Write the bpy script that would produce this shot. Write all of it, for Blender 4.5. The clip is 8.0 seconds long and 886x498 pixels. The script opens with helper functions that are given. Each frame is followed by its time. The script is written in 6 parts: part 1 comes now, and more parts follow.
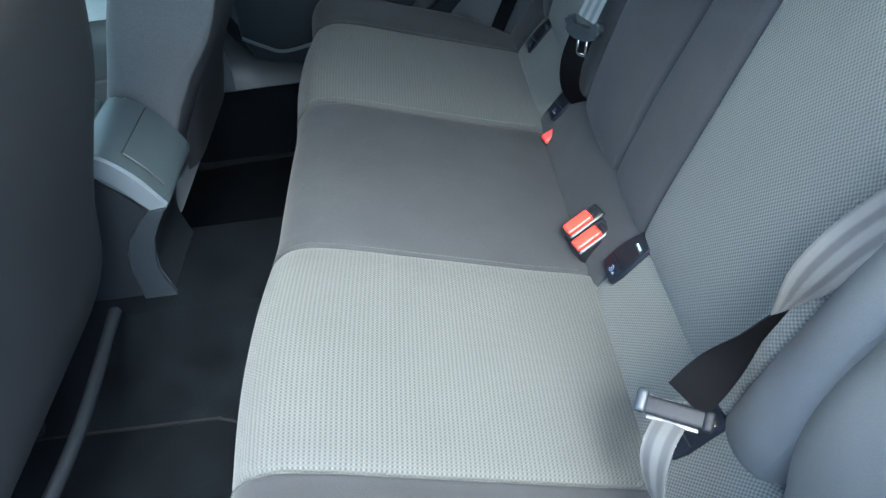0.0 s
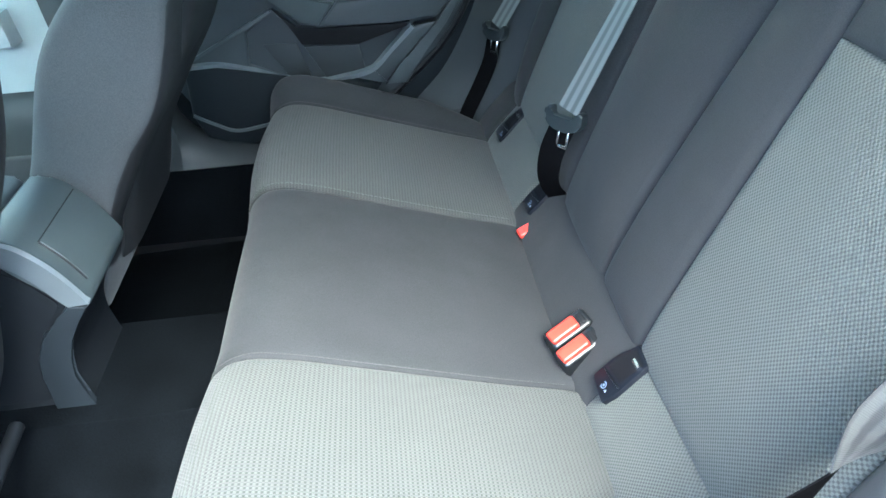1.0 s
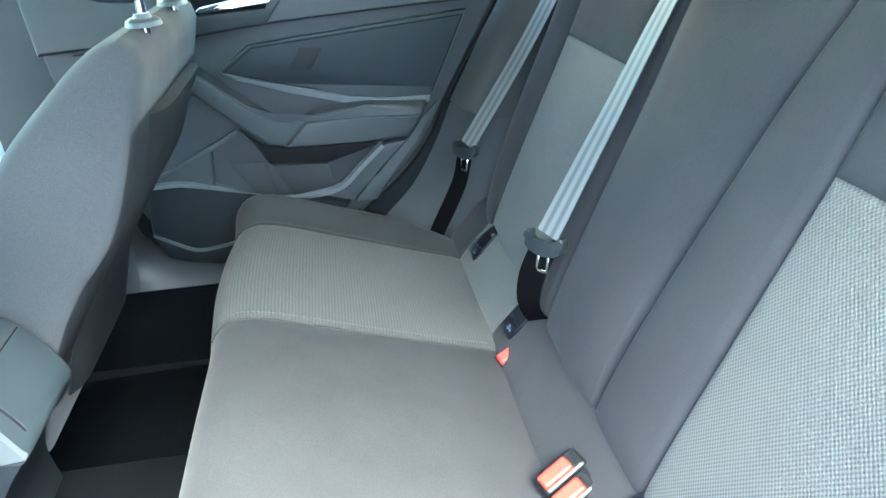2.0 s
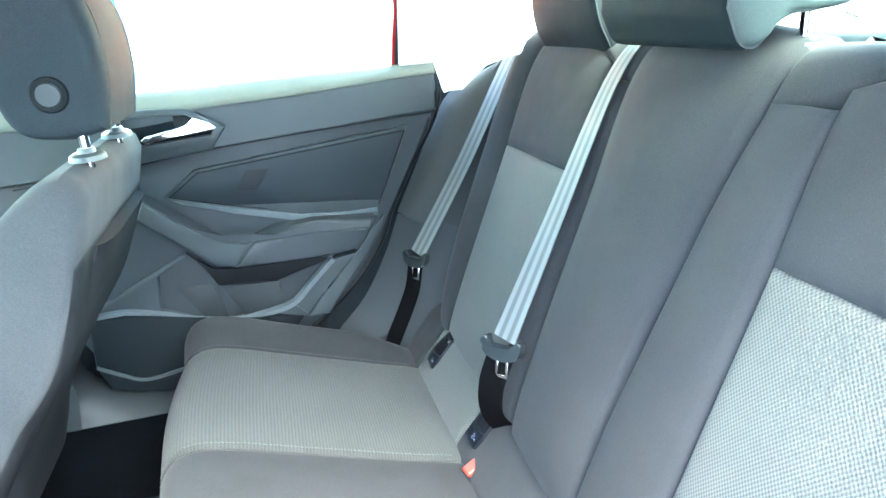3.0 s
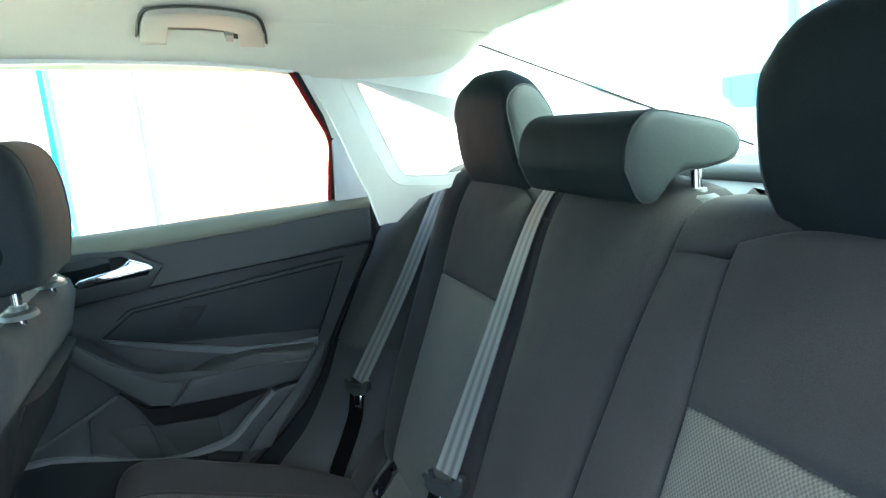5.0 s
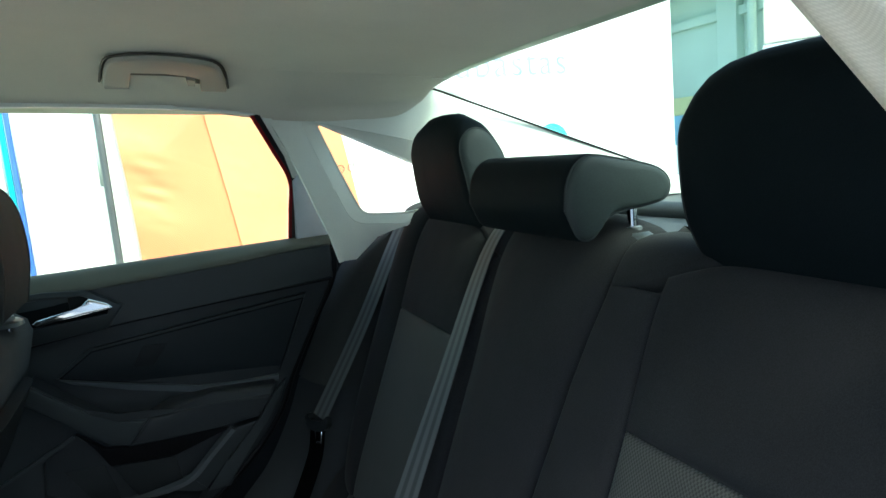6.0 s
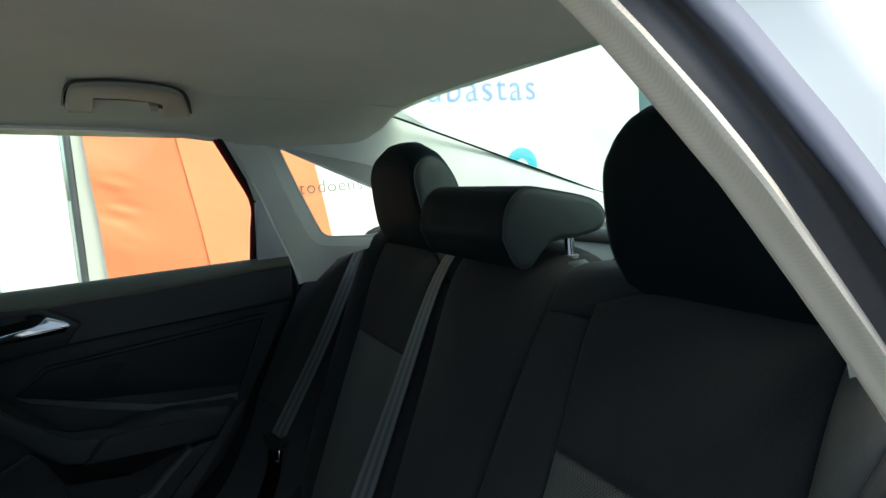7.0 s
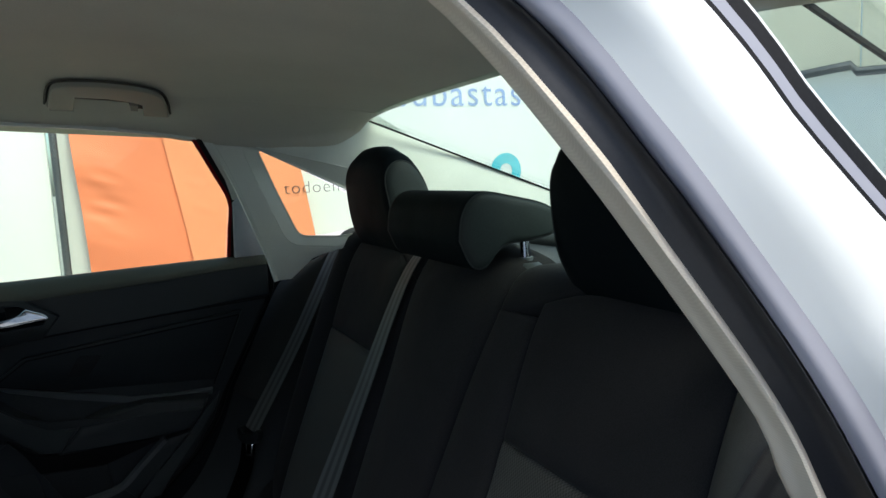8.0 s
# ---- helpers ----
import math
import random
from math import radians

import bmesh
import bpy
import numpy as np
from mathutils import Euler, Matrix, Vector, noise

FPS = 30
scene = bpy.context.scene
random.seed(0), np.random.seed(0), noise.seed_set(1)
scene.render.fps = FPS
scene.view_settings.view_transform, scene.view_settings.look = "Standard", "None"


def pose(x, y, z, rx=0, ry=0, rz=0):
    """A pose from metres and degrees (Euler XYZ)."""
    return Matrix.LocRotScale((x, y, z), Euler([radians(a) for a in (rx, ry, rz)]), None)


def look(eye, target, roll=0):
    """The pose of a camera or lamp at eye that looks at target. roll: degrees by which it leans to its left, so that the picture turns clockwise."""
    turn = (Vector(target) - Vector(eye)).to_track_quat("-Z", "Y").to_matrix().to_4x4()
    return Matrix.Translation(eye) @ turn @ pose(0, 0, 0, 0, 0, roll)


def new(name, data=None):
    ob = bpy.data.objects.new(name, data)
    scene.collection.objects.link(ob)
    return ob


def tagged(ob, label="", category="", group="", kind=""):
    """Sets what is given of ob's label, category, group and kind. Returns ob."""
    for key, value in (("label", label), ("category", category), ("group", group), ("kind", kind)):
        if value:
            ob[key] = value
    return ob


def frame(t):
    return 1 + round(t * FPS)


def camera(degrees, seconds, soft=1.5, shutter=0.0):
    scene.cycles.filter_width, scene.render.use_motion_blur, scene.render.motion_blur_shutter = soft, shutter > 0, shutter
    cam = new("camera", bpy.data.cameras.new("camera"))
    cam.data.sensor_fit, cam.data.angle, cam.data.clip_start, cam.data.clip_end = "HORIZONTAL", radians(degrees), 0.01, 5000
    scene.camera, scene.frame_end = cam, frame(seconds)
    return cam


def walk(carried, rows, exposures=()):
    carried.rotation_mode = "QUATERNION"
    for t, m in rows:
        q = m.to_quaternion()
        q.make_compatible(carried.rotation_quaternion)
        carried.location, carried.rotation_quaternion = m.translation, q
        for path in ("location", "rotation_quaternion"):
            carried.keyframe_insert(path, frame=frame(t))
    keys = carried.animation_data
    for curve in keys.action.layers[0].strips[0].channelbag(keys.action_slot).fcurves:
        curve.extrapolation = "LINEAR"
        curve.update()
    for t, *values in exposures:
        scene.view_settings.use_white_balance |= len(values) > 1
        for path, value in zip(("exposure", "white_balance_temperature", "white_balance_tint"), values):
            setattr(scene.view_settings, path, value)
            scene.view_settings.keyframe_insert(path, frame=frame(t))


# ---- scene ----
cam = camera(66.7, 8.0)
PATH = [
    (0, (-0.188, -0.893, 1.202), (-0.241, 0.589, -0.14), -8.6),
    (0.5, (-0.203, -0.833, 1.175), (-0.156, 0.738, -0.062), -5.8),
    (1, (-0.21, -0.78, 1.156), (-0.093, 0.837, -0.016), -3.6),
    (1.5, (-0.216, -0.732, 1.155), (-0.043, 0.949, 0.085), -3.0),
    (1.7, (-0.222, -0.719, 1.163), (-0.014, 0.99, 0.144), -2.5),
    (2.8, (-0.228, -0.706, 1.174), (0.179, 1.124, 0.476), -3.8),
    (3, (-0.228, -0.707, 1.179), (0.213, 1.129, 0.521), -4.2),
    (3.5, (-0.226, -0.704, 1.192), (0.282, 1.144, 0.62), -4.2),
    (4, (-0.224, -0.707, 1.204), (0.334, 1.144, 0.691), -4.9),
    (4.5, (-0.224, -0.716, 1.217), (0.388, 1.136, 0.773), -5.5),
    (4.7, (-0.217, -0.721, 1.228), (0.4, 1.135, 0.81), -5.2),
    (6, (-0.211, -0.774, 1.246), (0.533, 1.06, 0.955), -5.1),
    (6.5, (-0.198, -0.795, 1.251), (0.586, 1.025, 0.989), -4.4),
    (7, (-0.19, -0.825, 1.256), (0.625, 0.985, 1.017), -4.1),
    (7.5, (-0.183, -0.855, 1.253), (0.651, 0.949, 1.03), -3.4),
    (8, (-0.174, -0.882, 1.256), (0.67, 0.917, 1.024), -2.9),
]
# the clip's camera darkens its picture as the bright windows come into view
EXPOSURES = [(0.0, 4.65, 5520, -4), (0.5, 4.93, 5580, -4), (1.0, 5.2, 5680, -5), (1.5, 5.52, 5760, -5), (3.0, 6.4, 5950, -5), (3.5, 6.33, 6000, -5), (4.0, 6.0, 6050, -5), (4.5, 5.35, 6100, -5), (6.0, 2.5, 6200, -5), (6.5, 2.0, 6200, -3), (7.0, 1.6, 6400, -1), (7.5, 1.3, 6450, 3), (8.0, 1.2, 6450, 3)]
walk(cam, [(t, look(eye, target, roll)) for t, eye, target, roll in PATH], EXPOSURES)

# ---- light ----
world = bpy.data.worlds.new("overcast_sky")
scene.world = world
world.use_nodes = True
wn = world.node_tree.nodes
sky = wn.new("ShaderNodeTexSky")
sky.sky_type = "NISHITA"
sky.sun_disc = False
sky.sun_elevation, sky.sun_rotation = radians(52), radians(163)
sky.dust_density, sky.air_density = 3.0, 0.7
wn["Background"].inputs["Strength"].default_value = 0.15
world.node_tree.links.new(sky.outputs["Color"], wn["Background"].inputs["Color"])
sun_data = bpy.data.lights.new("sun", "SUN")
sun_data.energy, sun_data.angle, sun_data.color = 0.38, radians(24), (1.0, 0.97, 0.92)
sun = new("sun", sun_data)
sun.matrix_world = look((1.8, -5.89, 8.68), (0, 0, 0.8))


# ---- materials ----
def mat(name, base, rough=0.6, metal=0.0, grain=0.0, scale=400.0, bump=0.0, stain=0.12, stain_scale=6.0, coat=0.0, sheen=0.0, spec=0.5, fold=0.0):
    """A painted, moulded or woven surface: base colour, mottling at two scales and fine relief."""
    m = bpy.data.materials.new(name)
    m.use_nodes = True
    nt = m.node_tree
    n, l = nt.nodes, nt.links
    b = n["Principled BSDF"]
    b.inputs["Roughness"].default_value = rough
    b.inputs["Metallic"].default_value = metal
    b.inputs["Coat Weight"].default_value = coat
    b.inputs["Sheen Weight"].default_value = sheen
    b.inputs["Specular IOR Level"].default_value = spec
    tc = n.new("ShaderNodeTexCoord")
    big, fine = n.new("ShaderNodeTexNoise"), n.new("ShaderNodeTexNoise")
    big.inputs["Scale"].default_value, big.inputs["Detail"].default_value = stain_scale, 5
    fine.inputs["Scale"].default_value, fine.inputs["Detail"].default_value = scale, 2
    for t in (big, fine):
        l.new(tc.outputs["Object"], t.inputs["Vector"])
    r1, r2 = n.new("ShaderNodeMapRange"), n.new("ShaderNodeMapRange")
    r1.inputs["From Min"].default_value, r1.inputs["From Max"].default_value = 0.3, 0.7
    r1.inputs["To Min"].default_value, r1.inputs["To Max"].default_value = 1 - stain, 1 + stain
    r2.inputs["From Min"].default_value, r2.inputs["From Max"].default_value = 0.3, 0.7
    r2.inputs["To Min"].default_value, r2.inputs["To Max"].default_value = 1 - grain, 1 + grain
    l.new(big.outputs["Fac"], r1.inputs["Value"])
    l.new(fine.outputs["Fac"], r2.inputs["Value"])
    mul = n.new("ShaderNodeMath")
    mul.operation = "MULTIPLY"
    l.new(r1.outputs["Result"], mul.inputs[0])
    l.new(r2.outputs["Result"], mul.inputs[1])
    vm = n.new("ShaderNodeVectorMath")
    vm.operation = "SCALE"
    vm.inputs[0].default_value = base
    l.new(mul.outputs["Value"], vm.inputs["Scale"])
    l.new(vm.outputs["Vector"], b.inputs["Base Color"])
    if bump:
        bp = n.new("ShaderNodeBump")
        bp.inputs["Strength"].default_value = bump
        bp.inputs["Distance"].default_value = 0.0006
        l.new(fine.outputs["Fac"], bp.inputs["Height"])
        l.new(bp.outputs["Normal"], b.inputs["Normal"])
    if fold:
        # slack and soft dents in the cover
        soft, fb = n.new("ShaderNodeTexNoise"), n.new("ShaderNodeBump")
        soft.inputs["Scale"].default_value, soft.inputs["Detail"].default_value = 7.0, 2
        l.new(tc.outputs["Object"], soft.inputs["Vector"])
        fb.inputs["Strength"].default_value, fb.inputs["Distance"].default_value = 1.0, fold
        l.new(soft.outputs["Fac"], fb.inputs["Height"])
        if bump:
            l.new(bp.outputs["Normal"], fb.inputs["Normal"])
        l.new(fb.outputs["Normal"], b.inputs["Normal"])
    return m


def weave(name, ground, thread, p, q, lo, hi, bump, rough=0.9, sheen=0.06, rib=0.0):
    """Cloth woven in offset dots, p by q metres apart, laid out along the cloth by its own UVs."""
    m = mat(name, thread, rough, sheen=sheen, stain=0.08)
    nt = m.node_tree
    n, l = nt.nodes, nt.links
    b = n["Principled BSDF"]
    tc = n["Texture Coordinate"]
    sep = n.new("ShaderNodeSeparateXYZ")
    l.new(tc.outputs["UV"], sep.inputs["Vector"])
    waves = []
    for axis, size in (("X", p), ("Y", q)):
        k, c = n.new("ShaderNodeMath"), n.new("ShaderNodeMath")
        k.operation, c.operation = "MULTIPLY", "COSINE"
        k.inputs[1].default_value = 2 * math.pi / size
        l.new(sep.outputs[axis], k.inputs[0])
        l.new(k.outputs[0], c.inputs[0])
        waves.append(c)
    prod = n.new("ShaderNodeMath")
    prod.operation = "MULTIPLY"
    l.new(waves[0].outputs[0], prod.inputs[0])
    l.new(waves[1].outputs[0], prod.inputs[1])
    if rib:
        cord = n.new("ShaderNodeMix")
        cord.inputs["Factor"].default_value = rib
        l.new(prod.outputs[0], cord.inputs["A"])
        l.new(waves[1].outputs[0], cord.inputs["B"])
        prod = cord
    ramp = n.new("ShaderNodeMapRange")
    ramp.interpolation_type = "SMOOTHSTEP"
    ramp.inputs["From Min"].default_value, ramp.inputs["From Max"].default_value = lo, hi
    l.new(prod.outputs[0], ramp.inputs["Value"])
    mix = n.new("ShaderNodeMix")
    mix.data_type = "RGBA"
    mix.inputs["A"].default_value = (*ground, 1)
    l.new(ramp.outputs["Result"], mix.inputs["Factor"])
    old = b.inputs["Base Color"].links[0].from_socket
    l.new(old, mix.inputs["B"])
    l.new(mix.outputs["Result"], b.inputs["Base Color"])
    bp = n.new("ShaderNodeBump")
    bp.inputs["Strength"].default_value = bump
    bp.inputs["Distance"].default_value = 0.001
    l.new(ramp.outputs["Result"], bp.inputs["Height"])
    l.new(bp.outputs["Normal"], b.inputs["Normal"])
    return m


def webbing(name, light, dark):
    """Belt webbing: lengthwise stripes and a fine cross rib, by UVs (u across the belt, v along it)."""
    m = mat(name, light, 0.6, sheen=0.05, stain=0.05, spec=0.25)
    nt = m.node_tree
    n, l = nt.nodes, nt.links
    b = n["Principled BSDF"]
    sep = n.new("ShaderNodeSeparateXYZ")
    l.new(n["Texture Coordinate"].outputs["UV"], sep.inputs["Vector"])
    k, c = n.new("ShaderNodeMath"), n.new("ShaderNodeMath")
    k.operation, c.operation = "MULTIPLY", "COSINE"
    k.inputs[1].default_value = 2 * math.pi / 0.0157
    l.new(sep.outputs["X"], k.inputs[0])
    l.new(k.outputs[0], c.inputs[0])
    ramp = n.new("ShaderNodeMapRange")
    ramp.inputs["From Min"].default_value, ramp.inputs["From Max"].default_value = -0.6, 0.4
    l.new(c.outputs[0], ramp.inputs["Value"])
    mix = n.new("ShaderNodeMix")
    mix.data_type = "RGBA"
    mix.inputs["A"].default_value = (*dark, 1)
    l.new(ramp.outputs["Result"], mix.inputs["Factor"])
    l.new(b.inputs["Base Color"].links[0].from_socket, mix.inputs["B"])
    l.new(mix.outputs["Result"], b.inputs["Base Color"])
    w = n.new("ShaderNodeTexWave")
    w.bands_direction = "Y"
    w.inputs["Scale"].default_value = 200
    l.new(n["Texture Coordinate"].outputs["UV"], w.inputs["Vector"])
    bp = n.new("ShaderNodeBump")
    bp.inputs["Strength"].default_value = 0.3
    bp.inputs["Distance"].default_value = 0.0005
    l.new(w.outputs["Fac"], bp.inputs["Height"])
    l.new(bp.outputs["Normal"], b.inputs["Normal"])
    return m


def glass(name, tint, gloss=0.08):
    """Thin tinted glazing."""
    m = bpy.data.materials.new(name)
    m.use_nodes = True
    n, l = m.node_tree.nodes, m.node_tree.links
    n.remove(n["Principled BSDF"])
    tr, gl, mx, lw = n.new("ShaderNodeBsdfTransparent"), n.new("ShaderNodeBsdfGlossy"), n.new("ShaderNodeMixShader"), n.new("ShaderNodeLayerWeight")
    tr.inputs["Color"].default_value = (*tint, 1)
    gl.inputs["Roughness"].default_value = 0.02
    lw.inputs["Blend"].default_value = 0.5
    power, scale = n.new("ShaderNodeMath"), n.new("ShaderNodeMath")
    power.operation, scale.operation = "POWER", "MULTIPLY_ADD"
    power.inputs[1].default_value = 5.0
    scale.inputs[1].default_value, scale.inputs[2].default_value = 0.5, gloss / 2
    l.new(lw.outputs["Facing"], power.inputs[0])
    l.new(power.outputs[0], scale.inputs[0])
    l.new(scale.outputs[0], mx.inputs[0])
    l.new(tr.outputs[0], mx.inputs[1])
    l.new(gl.outputs[0], mx.inputs[2])
    l.new(mx.outputs[0], n["Material Output"].inputs["Surface"])
    return m


CLOTH_LIGHT = weave("light_woven_cloth", (0.0278, 0.0292, 0.0252), (0.0700, 0.0718, 0.0642), 0.0047, 0.0056, -0.50, 0.40, 0.6)
CLOTH_RIB = weave("ribbed_woven_cloth", (0.0132, 0.0140, 0.0126), (0.0410, 0.0425, 0.0392), 0.0042, 0.0052, -0.50, 0.40, 0.7, rib=0.40)
CLOTH_DARK = mat("dark_knit_cloth", (0.0222, 0.0226, 0.0240), 0.95, grain=0.25, scale=900, bump=0.25, stain=0.10, stain_scale=9, sheen=0.05, spec=0.06, fold=0.006)
CLOTH_REAR = mat("black_seat_vinyl", (0.0052, 0.0084, 0.0106), 0.75, grain=0.2, scale=800, bump=0.25, spec=0.06, fold=0.006)
# headrest sides painted paler and teal for the light through the rear window
HEAD_LIT_SIDE = mat("lit_headrest_side", (0.0210, 0.0300, 0.0300), 0.55, grain=0.15, scale=800, bump=0.2, spec=0.3, fold=0.004)
# window light on the door's top face, painted as a paler olive
LEDGE_LIT = mat("window_lit_sill_plastic", (0.115, 0.120, 0.098), 0.55, grain=0.08, scale=900, bump=0.2, spec=0.3)
SAIL = mat("pale_sail_plastic", (0.60, 0.65, 0.70), 0.5, grain=0.05, scale=900, bump=0.1)
INSERT_SOFT = mat("dark_insert_plastic", (0.0215, 0.0270, 0.0320), 0.52, grain=0.12, scale=900, bump=0.3, stain=0.08, spec=0.3)
HEAD_FRONT = mat("slate_headrest_cloth", (0.0200, 0.0255, 0.0310), 0.9, grain=0.2, scale=900, bump=0.25, stain=0.08, spec=0.08, fold=0.005)
CAP_GREY = mat("slate_cap_plastic", (0.0310, 0.0395, 0.0425), 0.42, grain=0.08, scale=1000, bump=0.15)
# front door trim made this pale to paint in light from the windscreen
DOOR_FRONT = mat("windscreen_lit_door_trim", (0.36, 0.42, 0.43), 0.5, grain=0.06, scale=900, bump=0.1)
TWEETER = mat("fine_black_mesh", (0.011, 0.013, 0.016), 0.7, grain=0.5, scale=1500, bump=0.5)
THREAD = mat("pale_seam_thread", (0.020, 0.021, 0.021), 0.85, grain=0.5, scale=500, bump=0.6)
STITCH_PALE = mat("pale_stitching_thread", (0.060, 0.064, 0.060), 0.8)
COLLAR = mat("slate_collar_plastic", (0.050, 0.060, 0.064), 0.4, stain=0.05)
STITCH = mat("stitching_thread", (0.026, 0.032, 0.033), 0.8)
SATIN = mat("satin_grey_plastic", (0.095, 0.108, 0.116), 0.36, grain=0.05, scale=1000, bump=0.1)
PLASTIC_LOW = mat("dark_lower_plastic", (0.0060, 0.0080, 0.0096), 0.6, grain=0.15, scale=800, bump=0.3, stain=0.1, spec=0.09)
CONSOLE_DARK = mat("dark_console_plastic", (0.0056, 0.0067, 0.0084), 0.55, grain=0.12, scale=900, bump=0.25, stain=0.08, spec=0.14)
CONSOLE_STRIP = mat("slate_console_plastic", (0.010, 0.013, 0.0165), 0.45, grain=0.1, scale=900, bump=0.2, stain=0.06, spec=0.3)
CAP_TRIM = mat("pale_satin_plastic", (0.066, 0.077, 0.085), 0.34, grain=0.05, scale=1000, bump=0.1)
# dark backing under the seat panels, painting the shadow down in their seams
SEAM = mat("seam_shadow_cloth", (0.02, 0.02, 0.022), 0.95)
PLASTIC = mat("grained_dark_plastic", (0.0295, 0.0360, 0.0395), 0.45, grain=0.1, scale=1200, bump=0.25, stain=0.06, spec=0.4)
PLASTIC_SOFT = mat("soft_touch_plastic", (0.0295, 0.0345, 0.0385), 0.52, grain=0.12, scale=900, bump=0.3, stain=0.08, spec=0.35)
PLASTIC_GLOSS = mat("satin_black_plastic", (0.0059, 0.0065, 0.0074), 0.36, stain=0.05)
FLAP_BLACK = mat("navy_black_plastic", (0.0040, 0.0048, 0.0080), 0.5, stain=0.05, spec=0.2)
PLASTIC_GREY = mat("mid_grey_plastic", (0.042, 0.051, 0.054), 0.42, grain=0.08, scale=1000, bump=0.15)
# near bolster and pad: paler copy that paints in light from the open door
SIDE_LIT = mat("lit_grey_side", (0.0560, 0.0560, 0.0540), 0.55, grain=0.12, scale=900, bump=0.25, stain=0.08)
SIDE_CLOTH = mat("grey_side_cloth", (0.0340, 0.0368, 0.0362), 0.8, grain=0.15, scale=900, bump=0.25, stain=0.08, spec=0.15)
TONGUE = mat("dark_slate_plastic", (0.0135, 0.017, 0.019), 0.45, stain=0.05, spec=0.3)
SEAL_GREY = mat("dark_grey_rubber", (0.020, 0.022, 0.027), 0.42, grain=0.1, scale=500, bump=0.1)
MARK = mat("pale_printed_mark", (0.10, 0.13, 0.19), 0.5)
FRONT_CLOTH = mat("grey_front_seat_cloth", (0.0370, 0.0400, 0.0428), 0.9, grain=0.2, scale=900, bump=0.25, stain=0.08, sheen=0.06, spec=0.08, fold=0.006)
# darker copy of the seat colour: shade painted on the seat backs
SEAT_BACK_SHADE = mat("shaded_seat_back", (0.0095, 0.0102, 0.0115), 0.7, grain=0.15, scale=800, bump=0.2, spec=0.25)
POCKET_GREY = mat("slate_pocket_plastic", (0.021, 0.025, 0.027), 0.55, grain=0.12, scale=900, bump=0.25, spec=0.3)
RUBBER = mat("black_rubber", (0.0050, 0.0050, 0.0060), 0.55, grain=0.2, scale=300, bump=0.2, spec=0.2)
CARPET = mat("black_carpet", (0.0023, 0.0029, 0.0037), 1.0, grain=0.5, scale=350, bump=0.8, stain=0.3, stain_scale=14, spec=0.02)
HEADLINER = mat("beige_headliner_cloth", (0.700, 0.672, 0.575), 1.0, grain=0.06, scale=800, bump=0.25, stain=0.04, spec=0.1)
TRIM_LIGHT = mat("pale_grey_trim", (0.7563, 0.7838, 0.7288), 0.65, grain=0.05, scale=900, bump=0.2, stain=0.04)
# dark olive that paints the shade round and behind the grab handle
HANDLE_SHADE = mat("olive_handle_shade", (0.070, 0.064, 0.050), 0.8)
HANDLE_BEIGE = mat("beige_handle_plastic", (0.36, 0.345, 0.29), 0.6, grain=0.05, scale=900, bump=0.1, stain=0.04)
TRIM_WEAVE = weave("beige_woven_trim", (0.75, 0.68, 0.56), (0.82, 0.75, 0.63), 0.0022, 0.0024, -0.3, 0.5, 0.12, sheen=0.0)
PAINT = mat("white_car_paint", (0.86, 0.89, 0.87), 0.25, coat=0.6, stain=0.02)
# lavender paints shade on the white flange; the roof moulding shares this grey
SHADE_MOULDING_GREY = mat("shaded_flange_and_moulding_grey", (0.34, 0.345, 0.40), 0.45, stain=0.05)
CHROME = mat("chrome", (0.85, 0.86, 0.88), 0.12, metal=1.0, stain=0.03)
STEEL = mat("brushed_steel", (0.55, 0.56, 0.58), 0.3, metal=1.0, grain=0.1)
STEEL_DARK = mat("dull_dark_steel", (0.12, 0.12, 0.125), 0.45, metal=0.9, grain=0.1)
RED = mat("red_button_plastic", (0.62, 0.030, 0.018), 0.35, stain=0.05)
BELT = webbing("grey_belt_webbing", (0.100, 0.110, 0.112), (0.052, 0.057, 0.059))
# near-black paints the shade on belt lengths turned away from the light
BELT_SHADED = mat("shaded_belt_webbing", (0.0028, 0.0027, 0.0030), 0.75, grain=0.2, scale=900, bump=0.3, spec=0.015)
# near belt where light falls on it: the lit beige is painted in
BELT_LIT = webbing("lit_belt_webbing", (0.040, 0.040, 0.038), (0.020, 0.020, 0.020))
GLASS = glass("green_tinted_glass", (0.90, 0.97, 0.87), 0.05)
GLASS_REAR = glass("rear_tinted_glass", (0.89, 0.97, 0.91), 0.05)
GLASS_CLEAR = glass("clear_quarter_glass", (0.96, 0.97, 0.96), 0.04)
# red reflection on the window edge strips, painted as their colour
RED_REFLECTION = mat("dark_red_reflection", (0.22, 0.012, 0.016), 0.25, coat=0.4)
PANEL_WHITE = mat("white_display_board", (0.87, 0.88, 0.88), 0.6, stain=0.02, stain_scale=1.5)
ORANGE = mat("orange_vinyl_banner", (0.94, 0.27, 0.13), 0.45, stain=0.08, stain_scale=3, bump=0.1, scale=30)
ORANGE_LIGHT = mat("pale_orange_vinyl", (0.96, 0.34, 0.17), 0.45, stain=0.08, stain_scale=3)
DOT_ORANGE = mat("yellow_orange_ink", (0.96, 0.36, 0.17), 0.5)
LETTER_BLUE = mat("pale_blue_ink", (0.30, 0.42, 0.80), 0.5)
YELLOW_GREEN = mat("faded_yellow_green_paint", (0.55, 0.56, 0.28), 0.7)
PALE_BLUE = mat("faded_blue_paint", (0.16, 0.36, 0.50), 0.6)
BLUE = mat("blue_vinyl", (0.05, 0.14, 0.55), 0.5)
CYAN = mat("cyan_vinyl", (0.03, 0.55, 0.72), 0.5)
INK = mat("dark_ink", (0.05, 0.05, 0.06), 0.6)
